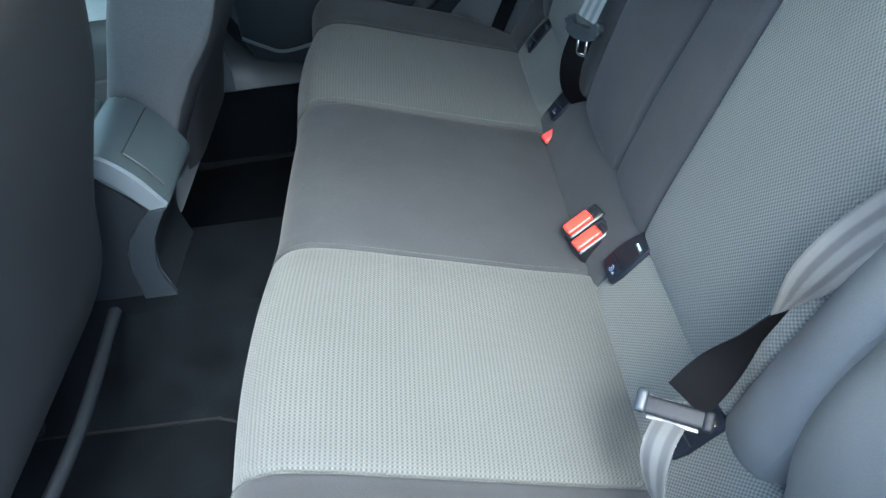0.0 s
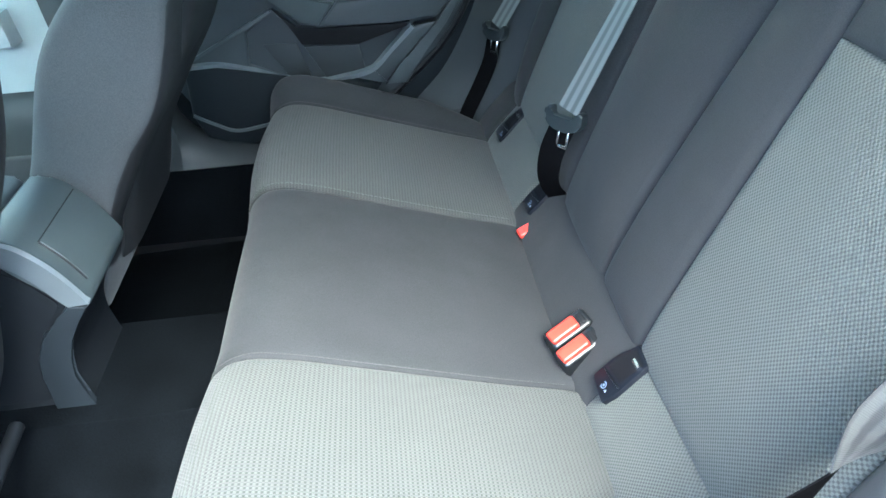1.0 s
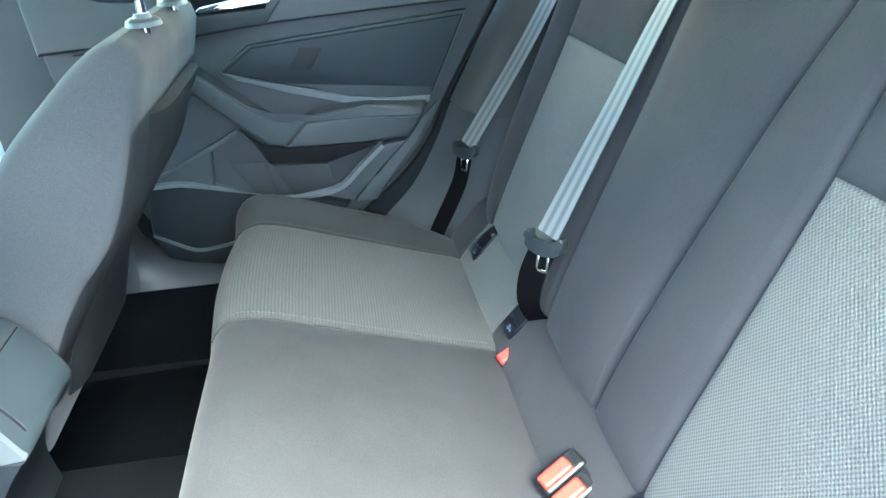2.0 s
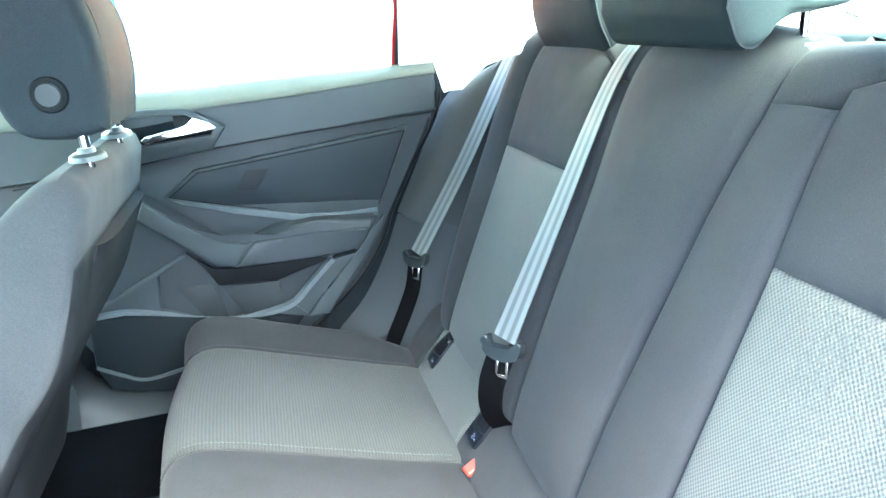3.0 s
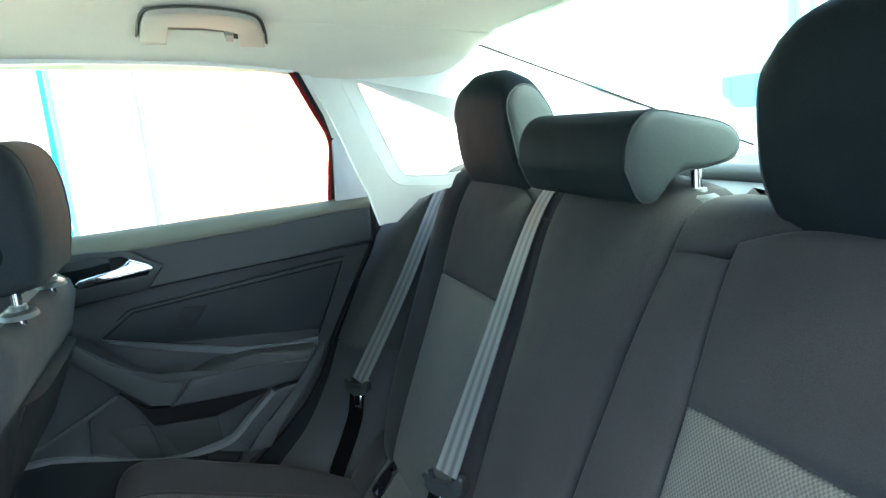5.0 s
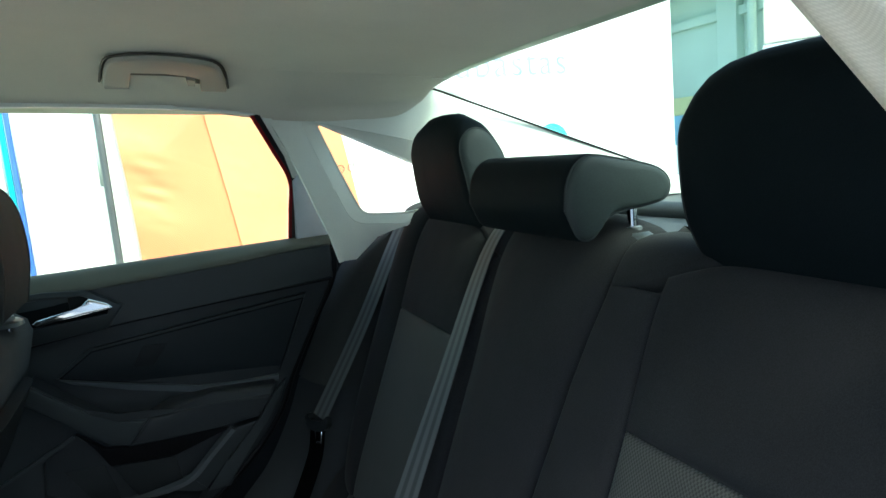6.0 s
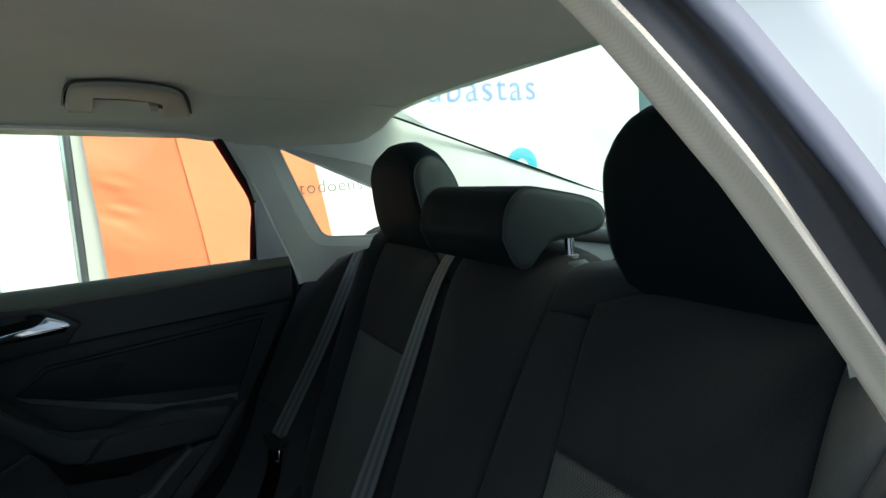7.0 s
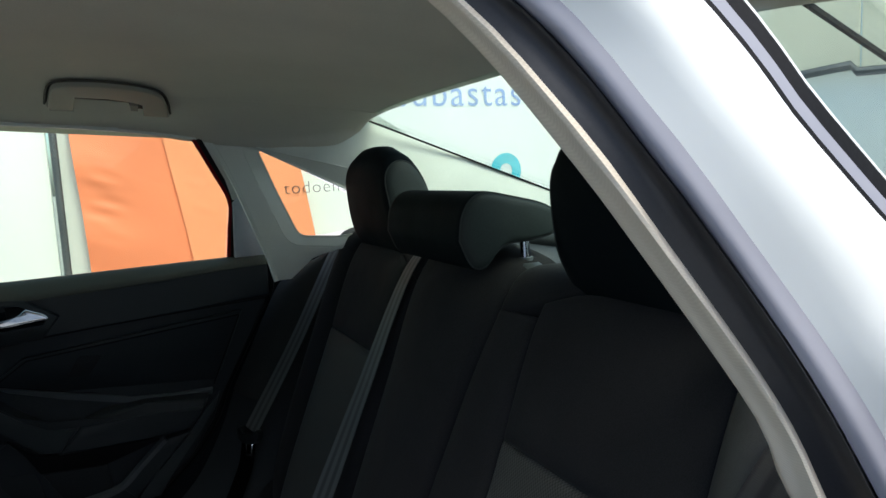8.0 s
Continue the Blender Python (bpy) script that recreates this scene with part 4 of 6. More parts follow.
# added dark fillers behind the bolsters and door edge, painting shade in the gaps
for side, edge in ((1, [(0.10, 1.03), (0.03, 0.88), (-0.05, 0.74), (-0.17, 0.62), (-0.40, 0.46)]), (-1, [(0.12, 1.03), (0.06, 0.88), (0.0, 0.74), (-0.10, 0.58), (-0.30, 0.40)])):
    solid("wheelhouse_panel", slab([(-0.42, 0.30), (0.42, 0.30), (0.42, 1.09), (0.17, 1.06)] + edge, lambda x, z: 0.745, 0, 0.02, 0, side), PLASTIC_LOW, "added dark filler painting the shade beside the rear seat", "trim panel", kind="structure")
solid("sill_panel", slab([(-0.92, 0.24), (-0.25, 0.24), (-0.25, 0.46), (-0.40, 0.56), (-0.92, 0.70)], lambda x, z: 0.752, 0, 0.02, 0), PLASTIC_LOW, "added dark filler painting the shade behind the door edge", "trim panel", kind="structure")

# centre pillars and front doors
for side in (1, -1):
    bp = thing("centre_pillar", (-0.75, side * 0.68, 0.4), "dark lower and pale upper centre pillar trim", "pillar trim", kind="structure")
    if side > 0:
        part("lower", slab([(-0.90, 0.35), (-0.74, 0.35), (-0.745, 1.06), (-0.90, 1.06)], lambda x, z: door_y(x, z) + 0.015, 0, 0.06, 0.01, side), PLASTIC, bp)
        part("upper", slab([(-0.90, 1.06), (-0.775, 1.06), (-0.80, 1.40), (-0.90, 1.40)], lambda x, z: door_y(x, z) + 0.005, 0, 0.06, 0.01, side), TRIM_LIGHT, bp)
    else:
        part("lower", slab([(-1.02, 0.35), (-0.90, 0.35), (-0.90, 1.06), (-1.02, 1.06)], lambda x, z: door_y(x, z) + 0.015, 0, 0.06, 0.01, side), PLASTIC, bp)
        part("upper", slab([(-1.02, 1.06), (-0.90, 1.06), (-0.90, 1.37), (-1.02, 1.37)], lambda x, z: door_y(x, z) + 0.005, 0, 0.06, 0.01, side), TRIM_LIGHT, bp)
    fd = thing("front_door", (-1.4, side * 0.7, 0.4), "closed front car door, grey painted pale for windscreen light", "car door", kind="structure")
    part("panel", slab([(-1.85, 1.02), (-0.90, 1.04), (-0.88, 0.7), (-0.92, 0.40), (-1.85, 0.40)], door_y, 0.0, 0.05, 0.01, side), DOOR_FRONT, fd)
    part("armrest", slab([(-1.7, 0.80), (-1.3, 0.76), (-0.95, 0.80), (-0.95, 0.73), (-1.7, 0.70)], door_y, 0.06, 0.06, 0.012, side), DOOR_FRONT, fd)
    part("upper_trim", slab([(-1.85, 1.025), (-0.90, 1.045), (-0.90, 0.95), (-1.85, 0.93)], door_y, 0.012, 0.02, 0.006, side), PLASTIC_GREY, fd)
    fw = thing("front_window", (-1.4, side * 0.66, 1.05), "tinted front door window", "window", kind="structure")
    part("pane", slab([(-1.85, 1.02), (-0.91, 1.04), (-0.92, 1.385), (-1.4, 1.38), (-1.7, 1.25)], door_y, -0.014, 0.004, 0, side), GLASS, fw)
    solid("outer_front_skin", slab([(-1.95, 1.02), (-0.84, 1.04), (-0.82, 0.30), (-1.95, 0.28)], outer_y, 0, 0.004, 0, side), PAINT, "white painted outer front door skin", "car door", kind="structure")
dash = thing("dashboard", (-2.0, 0, 0.6), "dark soft dashboard", "dashboard", kind="structure")
part("top", boxy((0.5, 1.42, 0.38), (-2.1, 0, 0.82), 0.06, 3), PLASTIC_SOFT, dash)
ws = thing("windscreen", (-2.0, 0, 1.1), "tinted windscreen", "window", kind="structure")
bm = grid_bm([[(x, y, z) for y in (-0.66, 0, 0.66)] for x, z in ((-1.68, 1.40), (-2.0, 1.24), (-2.35, 1.02))])
got = bmesh.ops.extrude_face_region(bm, geom=list(bm.faces))
for v in [g for g in got["geom"] if isinstance(g, bmesh.types.BMVert)]:
    v.co.z += 0.005
part("pane", bm, GLASS, ws)

# ---- left rear door opening: trim, seals, painted frame ----
ap = thing("door_frame", (0.1, -0.65, 1.0), "left rear door opening with woven trim, rubber seals and white paint", "door frame", kind="structure")
A = [(-0.75, -0.557, 1.369), (-0.35, -0.557, 1.376), (-0.218, -0.552, 1.385), (-0.103, -0.551, 1.38), (-0.051, -0.557, 1.362), (-0.026, -0.566, 1.34), (-0.009, -0.574, 1.321), (0.01, -0.585, 1.294), (0.03, -0.598, 1.262), (0.052, -0.611, 1.226), (0.126, -0.63, 1.117), (0.153, -0.63, 1.066), (0.212, -0.628, 0.97), (0.2, -0.658, 0.8), (0.09, -0.688, 0.62), (-0.02, -0.698, 0.46)]
CREASE = [(-0.753, -0.578, 1.373), (-0.353, -0.578, 1.379), (-0.221, -0.574, 1.384), (-0.106, -0.575, 1.376), (-0.054, -0.582, 1.355), (-0.029, -0.591, 1.333), (-0.013, -0.598, 1.315), (0.005, -0.609, 1.29), (0.024, -0.621, 1.259), (0.046, -0.632, 1.225), (0.119, -0.645, 1.124), (0.153, -0.645, 1.066), (0.208, -0.647, 0.962), (0.202, -0.685, 0.792), (0.087, -0.715, 0.607), (-0.029, -0.725, 0.447)]
B = [(-0.75, -0.587, 1.379), (-0.35, -0.587, 1.386), (-0.217, -0.584, 1.389), (-0.103, -0.587, 1.376), (-0.051, -0.595, 1.354), (-0.026, -0.604, 1.331), (-0.01, -0.61, 1.314), (0.006, -0.621, 1.29), (0.025, -0.633, 1.261), (0.046, -0.642, 1.228), (0.118, -0.65, 1.134), (0.159, -0.65, 1.069), (0.21, -0.655, 0.96), (0.21, -0.7, 0.79), (0.09, -0.73, 0.6), (-0.03, -0.74, 0.44)]
RIDGE = [(-0.75, -0.604, 1.379), (-0.35, -0.604, 1.385), (-0.212, -0.6, 1.388), (-0.093, -0.602, 1.376), (-0.04, -0.61, 1.353), (-0.013, -0.619, 1.33), (0.004, -0.625, 1.313), (0.02, -0.636, 1.289), (0.037, -0.648, 1.26), (0.056, -0.66, 1.228), (0.115, -0.671, 1.148), (0.17, -0.671, 1.07), (0.234, -0.68, 0.953), (0.217, -0.728, 0.783), (0.097, -0.765, 0.593), (-0.023, -0.775, 0.433)]
C = [(-0.75, -0.602, 1.379), (-0.35, -0.602, 1.384), (-0.21, -0.598, 1.388), (-0.089, -0.6, 1.375), (-0.034, -0.607, 1.353), (-0.007, -0.616, 1.329), (0.01, -0.622, 1.312), (0.026, -0.632, 1.288), (0.042, -0.645, 1.259), (0.061, -0.657, 1.228), (0.114, -0.67, 1.154), (0.175, -0.67, 1.07), (0.245, -0.68, 0.95), (0.22, -0.73, 0.78), (0.1, -0.77, 0.59), (-0.02, -0.78, 0.43)]
E_ = [(-0.75, -0.617, 1.376), (-0.35, -0.617, 1.38), (-0.201, -0.611, 1.386), (-0.073, -0.61, 1.375), (-0.018, -0.619, 1.352), (0.008, -0.63, 1.326), (0.021, -0.637, 1.31), (0.034, -0.648, 1.286), (0.052, -0.659, 1.258), (0.073, -0.667, 1.227), (0.137, -0.675, 1.148), (0.19, -0.678, 1.075), (0.245, -0.69, 0.97), (0.215, -0.76, 0.78), (0.09, -0.8, 0.59), (-0.03, -0.81, 0.43)]
G = [(-0.75, -0.62, 1.42), (-0.35, -0.63, 1.415), (-0.181, -0.633, 1.41), (-0.036, -0.639, 1.385), (0.031, -0.648, 1.354), (0.065, -0.656, 1.324), (0.078, -0.66, 1.31), (0.092, -0.665, 1.292), (0.106, -0.671, 1.271), (0.134, -0.677, 1.242), (0.162, -0.683, 1.214), (0.19, -0.69, 1.185), (0.25, -0.67, 1.12), (0.3, -0.8, 0.8), (0.13, -0.86, 0.6), (0, -0.88, 0.4)]
RAIL = G[:11] + [(0.192, -0.69, 1.184), (0.22, -0.69, 1.165), (0.3, -0.695, 1.085)]


def between(p, q, k, off=(0, 0, 0)):
    """The curve a part k of the way from p to q, moved by off."""
    return [tuple(a + (b - a) * k + o for a, b, o in zip(m, n, off)) for m, n in zip(p, q)]


BACKWARD = (-0.6, -0.8, 0)
part("pillar_cover", loft([between(A, A, 0, (0.030, 0.006, 0.0)), A, between(A, CREASE, 0.75, (0.0, 0.0, 0.0)), CREASE, between(CREASE, B, 0.5, (-0.003, -0.006, -0.002)), B], 90, 0.004, BACKWARD), TRIM_WEAVE, ap, "beige woven pillar cover")
part("seal", loft([B, between(B, RIDGE, 0.5, (0.004, 0.002, 0.002)), RIDGE, between(RIDGE, C, 0.35)], 90, 0.006, BACKWARD), SEAL_GREY, ap, "dark grey rubber door seal")
part("groove", loft([between(RIDGE, C, 0.35), between(RIDGE, C, 0.7, (0.006, 0.006, 0.004)), C], 90, 0.004, BACKWARD), RUBBER, ap, "black gap beside the seal")
part("flange", loft([C, between(C, E_, 0.5, (-0.003, -0.003, -0.002)), E_], 80, 0.004, BACKWARD), SHADE_MOULDING_GREY, ap, "inner flange, shade painted lavender grey")
part("painted_frame", loft([E_, between(E_, G, 0.5, (-0.004, -0.012, -0.004)), G], 80, 0.004, BACKWARD), PAINT, ap, "white painted frame")
# mouldings along the edge of the roof
UP = (0.0115, 0.002, 0.0145)
for nm, k0, k1, m, lb in (("roof_gap", 0.0, 0.15, RUBBER, "thin dark gap"), ("roof_moulding", 0.15, 0.5, SHADE_MOULDING_GREY, "grey roof moulding"), ("roof_seal", 0.5, 0.95, RUBBER, "black roof seal"), ("roof_edge", 0.95, 1.03, PAINT, "white roof edge")):
    lo = [tuple(a + k0 * b for a, b in zip(p, UP)) for p in RAIL]
    hi = [tuple(a + k1 * b for a, b in zip(p, UP)) for p in RAIL]
    part(nm, loft([lo, hi], 60, 0.003, (-0.3, -0.9, 0.2)), m, ap, lb)


# ---- rear seat ----
CUSH = spline([(0.035, 0.445), (0.0, 0.480), (-0.10, 0.512), (-0.25, 0.562), (-0.35, 0.596), (-0.405, 0.605), (-0.440, 0.588), (-0.458, 0.545), (-0.455, 0.47), (-0.435, 0.38), (-0.41, 0.30)], 200)
CL = float(np.sum(np.linalg.norm(np.diff(CUSH, axis=0), axis=1)))
BACK = spline([(0.062, 0.545), (0.062, 0.575), (0.082, 0.635), (0.115, 0.72), (0.155, 0.82), (0.197, 0.925), (0.236, 1.03), (0.262, 1.085), (0.290, 1.118), (0.33, 1.125), (0.375, 1.115), (0.395, 1.07)], 200)
BL = float(np.sum(np.linalg.norm(np.diff(BACK, axis=0), axis=1)))


def along(curve, length, s):
    k = min(max(s / length, -0.01), 1.01) * (len(curve) - 1)
    i = min(max(int(k), 0), len(curve) - 2)
    return curve[i] + (curve[i + 1] - curve[i]) * (k - i)


def s_at(curve, length, axis, value, first=True):
    ks = [i for i in range(len(curve) - 1) if (curve[i][axis] - value) * (curve[i + 1][axis] - value) <= 0]
    return length * (ks[0] if first else ks[-1]) / (len(curve) - 1)


def cushion(y, s):
    x, z = along(CUSH, CL, s)
    d = smooth01(0.60, 0.72, abs(y))
    hump = 0.034 * math.exp(-((abs(y) - 0.605) / 0.045) ** 2) * smooth01(0.0, 0.2, s)
    seat = 0.006 * math.cos(min(1.0, abs(abs(y) - 0.36) / 0.20) * math.pi / 2)
    return (x + 0.02 * d + (-0.010 * math.cos(min(1.0, abs(abs(y) - 0.36) / 0.22) * math.pi / 2)) * smooth01(0.3, 0.5, s), y, z - 0.10 * d + hump + seat)


def backrest(y, s):
    x, z = along(BACK, BL, s)
    d = smooth01(0.54, 0.68, abs(y))
    return (x + 0.05 * d, y, z - 0.02 * d * smooth01(0.4, 0.6, s))


cush = thing("rear_bench", (-0.2, 0, 0.3), "long rear bench cushion, dark grey cloth with lighter woven seat panels", "bench seat")
s0, s1 = s_at(CUSH, CL, 0, 0.006), CL * 0.86
sec = [(-0.665, -0.533, CLOTH_DARK, "side_panel"), (-0.533, -0.193, CLOTH_RIB, "seat_panel"), (-0.193, 0.197, CLOTH_DARK, "centre_panel"), (0.197, 0.533, CLOTH_RIB, "seat_panel"), (0.533, 0.665, CLOTH_DARK, "side_panel")]
for a, b, m, nm in sec:
    part(nm, patch(lambda u, v: cushion(u, v), a, b, s0, s1, 14, 46, (0, 0, 1), puff=0.004 if m is CLOTH_RIB else 0.002, groove=0.006, edge=0.010, skirt=0.02), m, cush, "light ribbed cloth seat panel" if m is CLOTH_RIB else "", flat=180)
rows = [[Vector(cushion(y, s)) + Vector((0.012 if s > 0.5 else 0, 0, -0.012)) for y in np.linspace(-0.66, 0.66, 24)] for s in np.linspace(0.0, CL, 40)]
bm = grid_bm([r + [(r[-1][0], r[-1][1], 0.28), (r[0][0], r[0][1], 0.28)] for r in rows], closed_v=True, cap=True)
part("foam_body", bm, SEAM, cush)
for y in (-0.533, -0.193, 0.197, 0.533):
    pts = [Vector(cushion(y + 0.004 * (1 if y in (-0.193, 0.533) else -1), s)) + Vector((0, 0, 0.0)) for s in np.linspace(s0 + 0.03, CL * 0.80, 14)]
    part("seam_thread", tube(pts, 0.0007, 5, 70), THREAD, cush, "pale seam thread")
for y in (0.204,):
    bm = bmesh.new()
    for k in range(78):
        p, q = (Vector(cushion(y + o, s0 + 0.03 + (CL * 0.78 - s0) * (k + e) / 78)) for o, e in ((-0.0008, 0.1), (0.0012, 0.75)))
        got = bmesh.ops.create_cube(bm, size=1)
        bmesh.ops.transform(bm, verts=got["verts"], matrix=Matrix.Translation((p + q) / 2 + Vector((0, 0, 0.0036))) @ (q - p).to_track_quat("X", "Z").to_matrix().to_4x4() @ Matrix.Diagonal(((q - p).length, 0.0011, 0.0009, 1)))
    part("stitching", bm, STITCH_PALE, cush, "row of pale zigzag stitches")


def seam_y(s):
    """Where the centre panel's seam runs: it leans outward towards the top."""
    return float(np.interp(along(BACK, BL, s)[1], [0.55, 0.70, 0.85, 0.95, 1.06], [-0.066, -0.074, -0.090, -0.103, -0.127]))


def centre_fn(u, s):
    return backrest(u * seam_y(s) / -0.115 if u < 0 else u, s)


def bolster_fn(u, s):
    return backrest(-0.213 + (u + 0.213) / 0.098 * (seam_y(s) + 0.213), s)


back = thing("rear_bench", (0.2, 0, 0.5), "split rear bench, upright half, dark grey cloth with lighter woven panels", "bench seat")
zi = s_at(BACK, BL, 1, 0.937)
zc = s_at(BACK, BL, 1, 1.072)
for a, b, sgn in ((-0.507, -0.213, -1), (0.222, 0.507, 1)):
    part("woven_panel", patch(backrest, a, b, 0.012, zi, 12, 24, (-1, 0, 0.3), 0.006, 0.006, 0.010, 0.02), CLOTH_LIGHT, back, "light woven cloth panel", flat=180)
    arch = lambda u: 0.058 * smooth01(0.12, 0.32, abs(u))
    upper = lambda u, v: backrest(u, zi + (v - zi) * (1 + arch(u) / (zc - zi)))
    top = lambda u, v: backrest(u, BL - (BL - v) * (1 - arch(u) / (BL - zc)))
    part("upper_panel", patch(upper, a, b, zi, zc, 12, 10, (-1, 0, 0.3), 0.004, 0.005, 0.010, 0.02), CLOTH_DARK, back, flat=180)
    part("top_panel", patch(top, *((a, -0.127) if sgn < 0 else (0.145, b)), zc, BL, 16, 14, (-0.6, 0, 1), 0.003, 0.005, 0.010, 0.02), CLOTH_DARK, back, flat=180)
    i0, i1 = (-0.213, -0.115) if sgn < 0 else (0.145, 0.222)
    part("inner_bolster", patch(bolster_fn if sgn < 0 else backrest, i0, i1, 0.006, zc + 0.006, 8, 30, (-1, 0, 0.3), 0.012, 0.006, 0.010, 0.02), CLOTH_DARK, back, flat=180)
    o0, o1 = (-0.590, -0.507) if sgn < 0 else (0.507, 0.655)
    part("outer_bolster", patch(backrest, o0, o1, 0.006, BL, 8, 40, (-1, 0, 0.3), 0.020, 0.006, 0.010, 0.02), SIDE_LIT if sgn < 0 else CLOTH_DARK, back, "smooth grey bolster painted paler for door light" if sgn < 0 else "", flat=180)
part("centre_panel", patch(centre_fn, -0.115, 0.145, 0.0, BL, 16, 40, (-1, 0, 0.3), 0.030, 0.010, 0.016, 0.02), CLOTH_DARK, back, flat=180)
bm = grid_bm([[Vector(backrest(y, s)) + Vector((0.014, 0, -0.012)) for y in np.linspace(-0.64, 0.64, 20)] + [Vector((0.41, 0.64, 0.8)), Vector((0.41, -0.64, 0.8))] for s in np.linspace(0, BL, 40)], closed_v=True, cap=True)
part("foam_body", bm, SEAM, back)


# the roll where backrest and cushion meet
def roll(y, s):
    x, z = along(ROLLC, RL, s)
    return (x, y, z)


ROLLC = spline([(-0.006, 0.452), (-0.004, 0.482), (0.018, 0.512), (0.045, 0.543), (0.066, 0.566), (0.085, 0.575)], 60)
RL = float(np.sum(np.linalg.norm(np.diff(ROLLC, axis=0), axis=1)))
for a, b, m in ((-0.60, -0.222, CLOTH_LIGHT), (-0.222, 0.245, CLOTH_DARK), (0.245, 0.535, CLOTH_LIGHT), (0.535, 0.64, CLOTH_DARK)):
    part("lower_roll", patch(roll, a, b, 0.0, RL, 14, 12, (-0.7, 0, 0.7), 0.006, 0.005, 0.010, 0.02), m, back, flat=180)

# child-seat anchor flaps in the roll: a wedge-shaped frame, its upper half open over the steel bar
FLAP_N = Vector((-0.75, 0, 0.66))


def on_roll(y, k, lift):
    return Vector(roll(y, RL * k)) + FLAP_N * lift


for y, mirror in ((-0.500, 1), (-0.228, 1), (0.200, 1), (0.478, 1)):
    tag = thing("anchor_flap", (0.035, y, 0.515), "black plastic child-seat anchor flap in the seat fold", "anchor flap", "child-seat anchor flaps")
    RIM = rounded([(0.024, 0.42), (-0.019, 0.40), (-0.023, 0.52), (-0.021, 0.87), (0.014, 0.88), (0.023, 0.66)], 0.006, 4)
    bm = bmesh.new()
    top = [bm.verts.new(on_roll(y + u, k, 0.0085)) for u, k in RIM]
    low = [bm.verts.new(on_roll(y + u * 1.06, k, -0.004)) for u, k in RIM]
    n = len(RIM)
    bm.faces.new(top)
    for i in range(n):
        bm.faces.new((top[i], low[i], low[(i + 1) % n], top[(i + 1) % n]))
    bmesh.ops.bevel(bm, geom=[e for e in bm.edges if e.verts[0] in top and e.verts[1] in top], offset=0.0015, segments=2, profile=0.5, affect="EDGES")
    frame_part = part("flap", bm, FLAP_BLACK, tag)
    WELL = rounded([(0.018, 0.58), (-0.015, 0.61), (-0.017, 0.84), (0.010, 0.85), (0.019, 0.70)], 0.004, 3)
    bm = bmesh.new()
    vs = [bm.verts.new(on_roll(y + u, k, 0.0092)) for u, k in WELL]
    mid = [bm.verts.new(on_roll(y + u * 0.8, 0.72 + (k - 0.72) * 0.8, 0.0088)) for u, k in WELL]
    for i in range(len(WELL)):
        bm.faces.new((vs[i], mid[i], mid[(i + 1) % len(WELL)], vs[(i + 1) % len(WELL)]))
    bm.faces.new(mid)
    part("opening", bm, RUBBER, frame_part, "dark opening over the anchor")
    part("ridge", tube([on_roll(y + u, k, 0.0093) for u, k in ((0.019, 0.545), (0.0, 0.56), (-0.020, 0.585))], 0.0011, 6, 8), PLASTIC_GLOSS, frame_part)
    bm = bmesh.new()
    c = on_roll(y - 0.001, 0.48, 0.0094)
    side, up = Vector((0, 1, 0)), FLAP_N.cross(Vector((0, 1, 0))).normalized()
    for r0, r1, a0, a1 in ((0.0034, 0.0050, 0.5, 5.6), (0.0, 0.0020, 0.0, 6.283)):
        arcs = [[bm.verts.new(c + r * (math.cos(t) * side + math.sin(t) * up)) for r in (r0, r1)] for t in np.linspace(a0, a1, 17)]
        for p, q in zip(arcs, arcs[1:]):
            bm.faces.new((p[0], p[1], q[1], q[0]))
    part("printed_mark", bm, MARK, frame_part, "pale printed ring")
    part("printed_mark", tube([c + side * -0.007 + up * 0.003, c + side * -0.0085, c + side * -0.0105 + up * 0.003], 0.0007, 5, 6), MARK, frame_part, "pale printed stroke")
    peg = on_roll(y - 0.010, 0.80, 0.0095)
    part("anchor_bar", tube([peg + Vector((0, -0.0075, 0)), peg, peg + Vector((0, 0.0075, 0))], 0.0034, 8, 4), CHROME, tag, "bright steel anchor bar")

# buckles
def buckle(at, rz, n, label):
    b = thing("belt_buckle", at, label, "belt buckle", "belt buckles")
    m = Matrix.Translation(at) @ Euler((radians(8), radians(-22), radians(rz))).to_matrix().to_4x4()
    for k in range(n):
        off = (k - (n - 1) / 2) * 0.031
        tip = 0.006 * (k - (n - 1) / 2)
        for nm, bm, mt, lb in (
                ("housing", boxy((0.066, 0.0305, 0.060), (0.004 + tip, off, -0.028), 0.007, 3), PLASTIC_GLOSS, ""),
                ("release_button", boxy((0.044, 0.0195, 0.012), (-0.004 + tip, off, 0.003), 0.004, 3), RED, "bright red release button"),
                ("bar", boxy((0.018, 0.0028, 0.0012), (0.002 + tip, off, 0.0082), 0.0002, 1), MARK, "small printed bar"),
                ("slot", boxy((0.008, 0.018, 0.004), (0.026 + tip, off, 0.0015), 0.001, 1), RUBBER, "")):
            bmesh.ops.transform(bm, matrix=m, verts=bm.verts)
            part(nm, bm, mt, b, lb)
    return b


buckle((0.000, -0.140, 0.522), 20, 2, "pair of black belt buckles with red buttons in the seat fold")
buckle((0.014, 0.162, 0.497), 12, 1, "single black belt buckle with a red button in the seat fold")

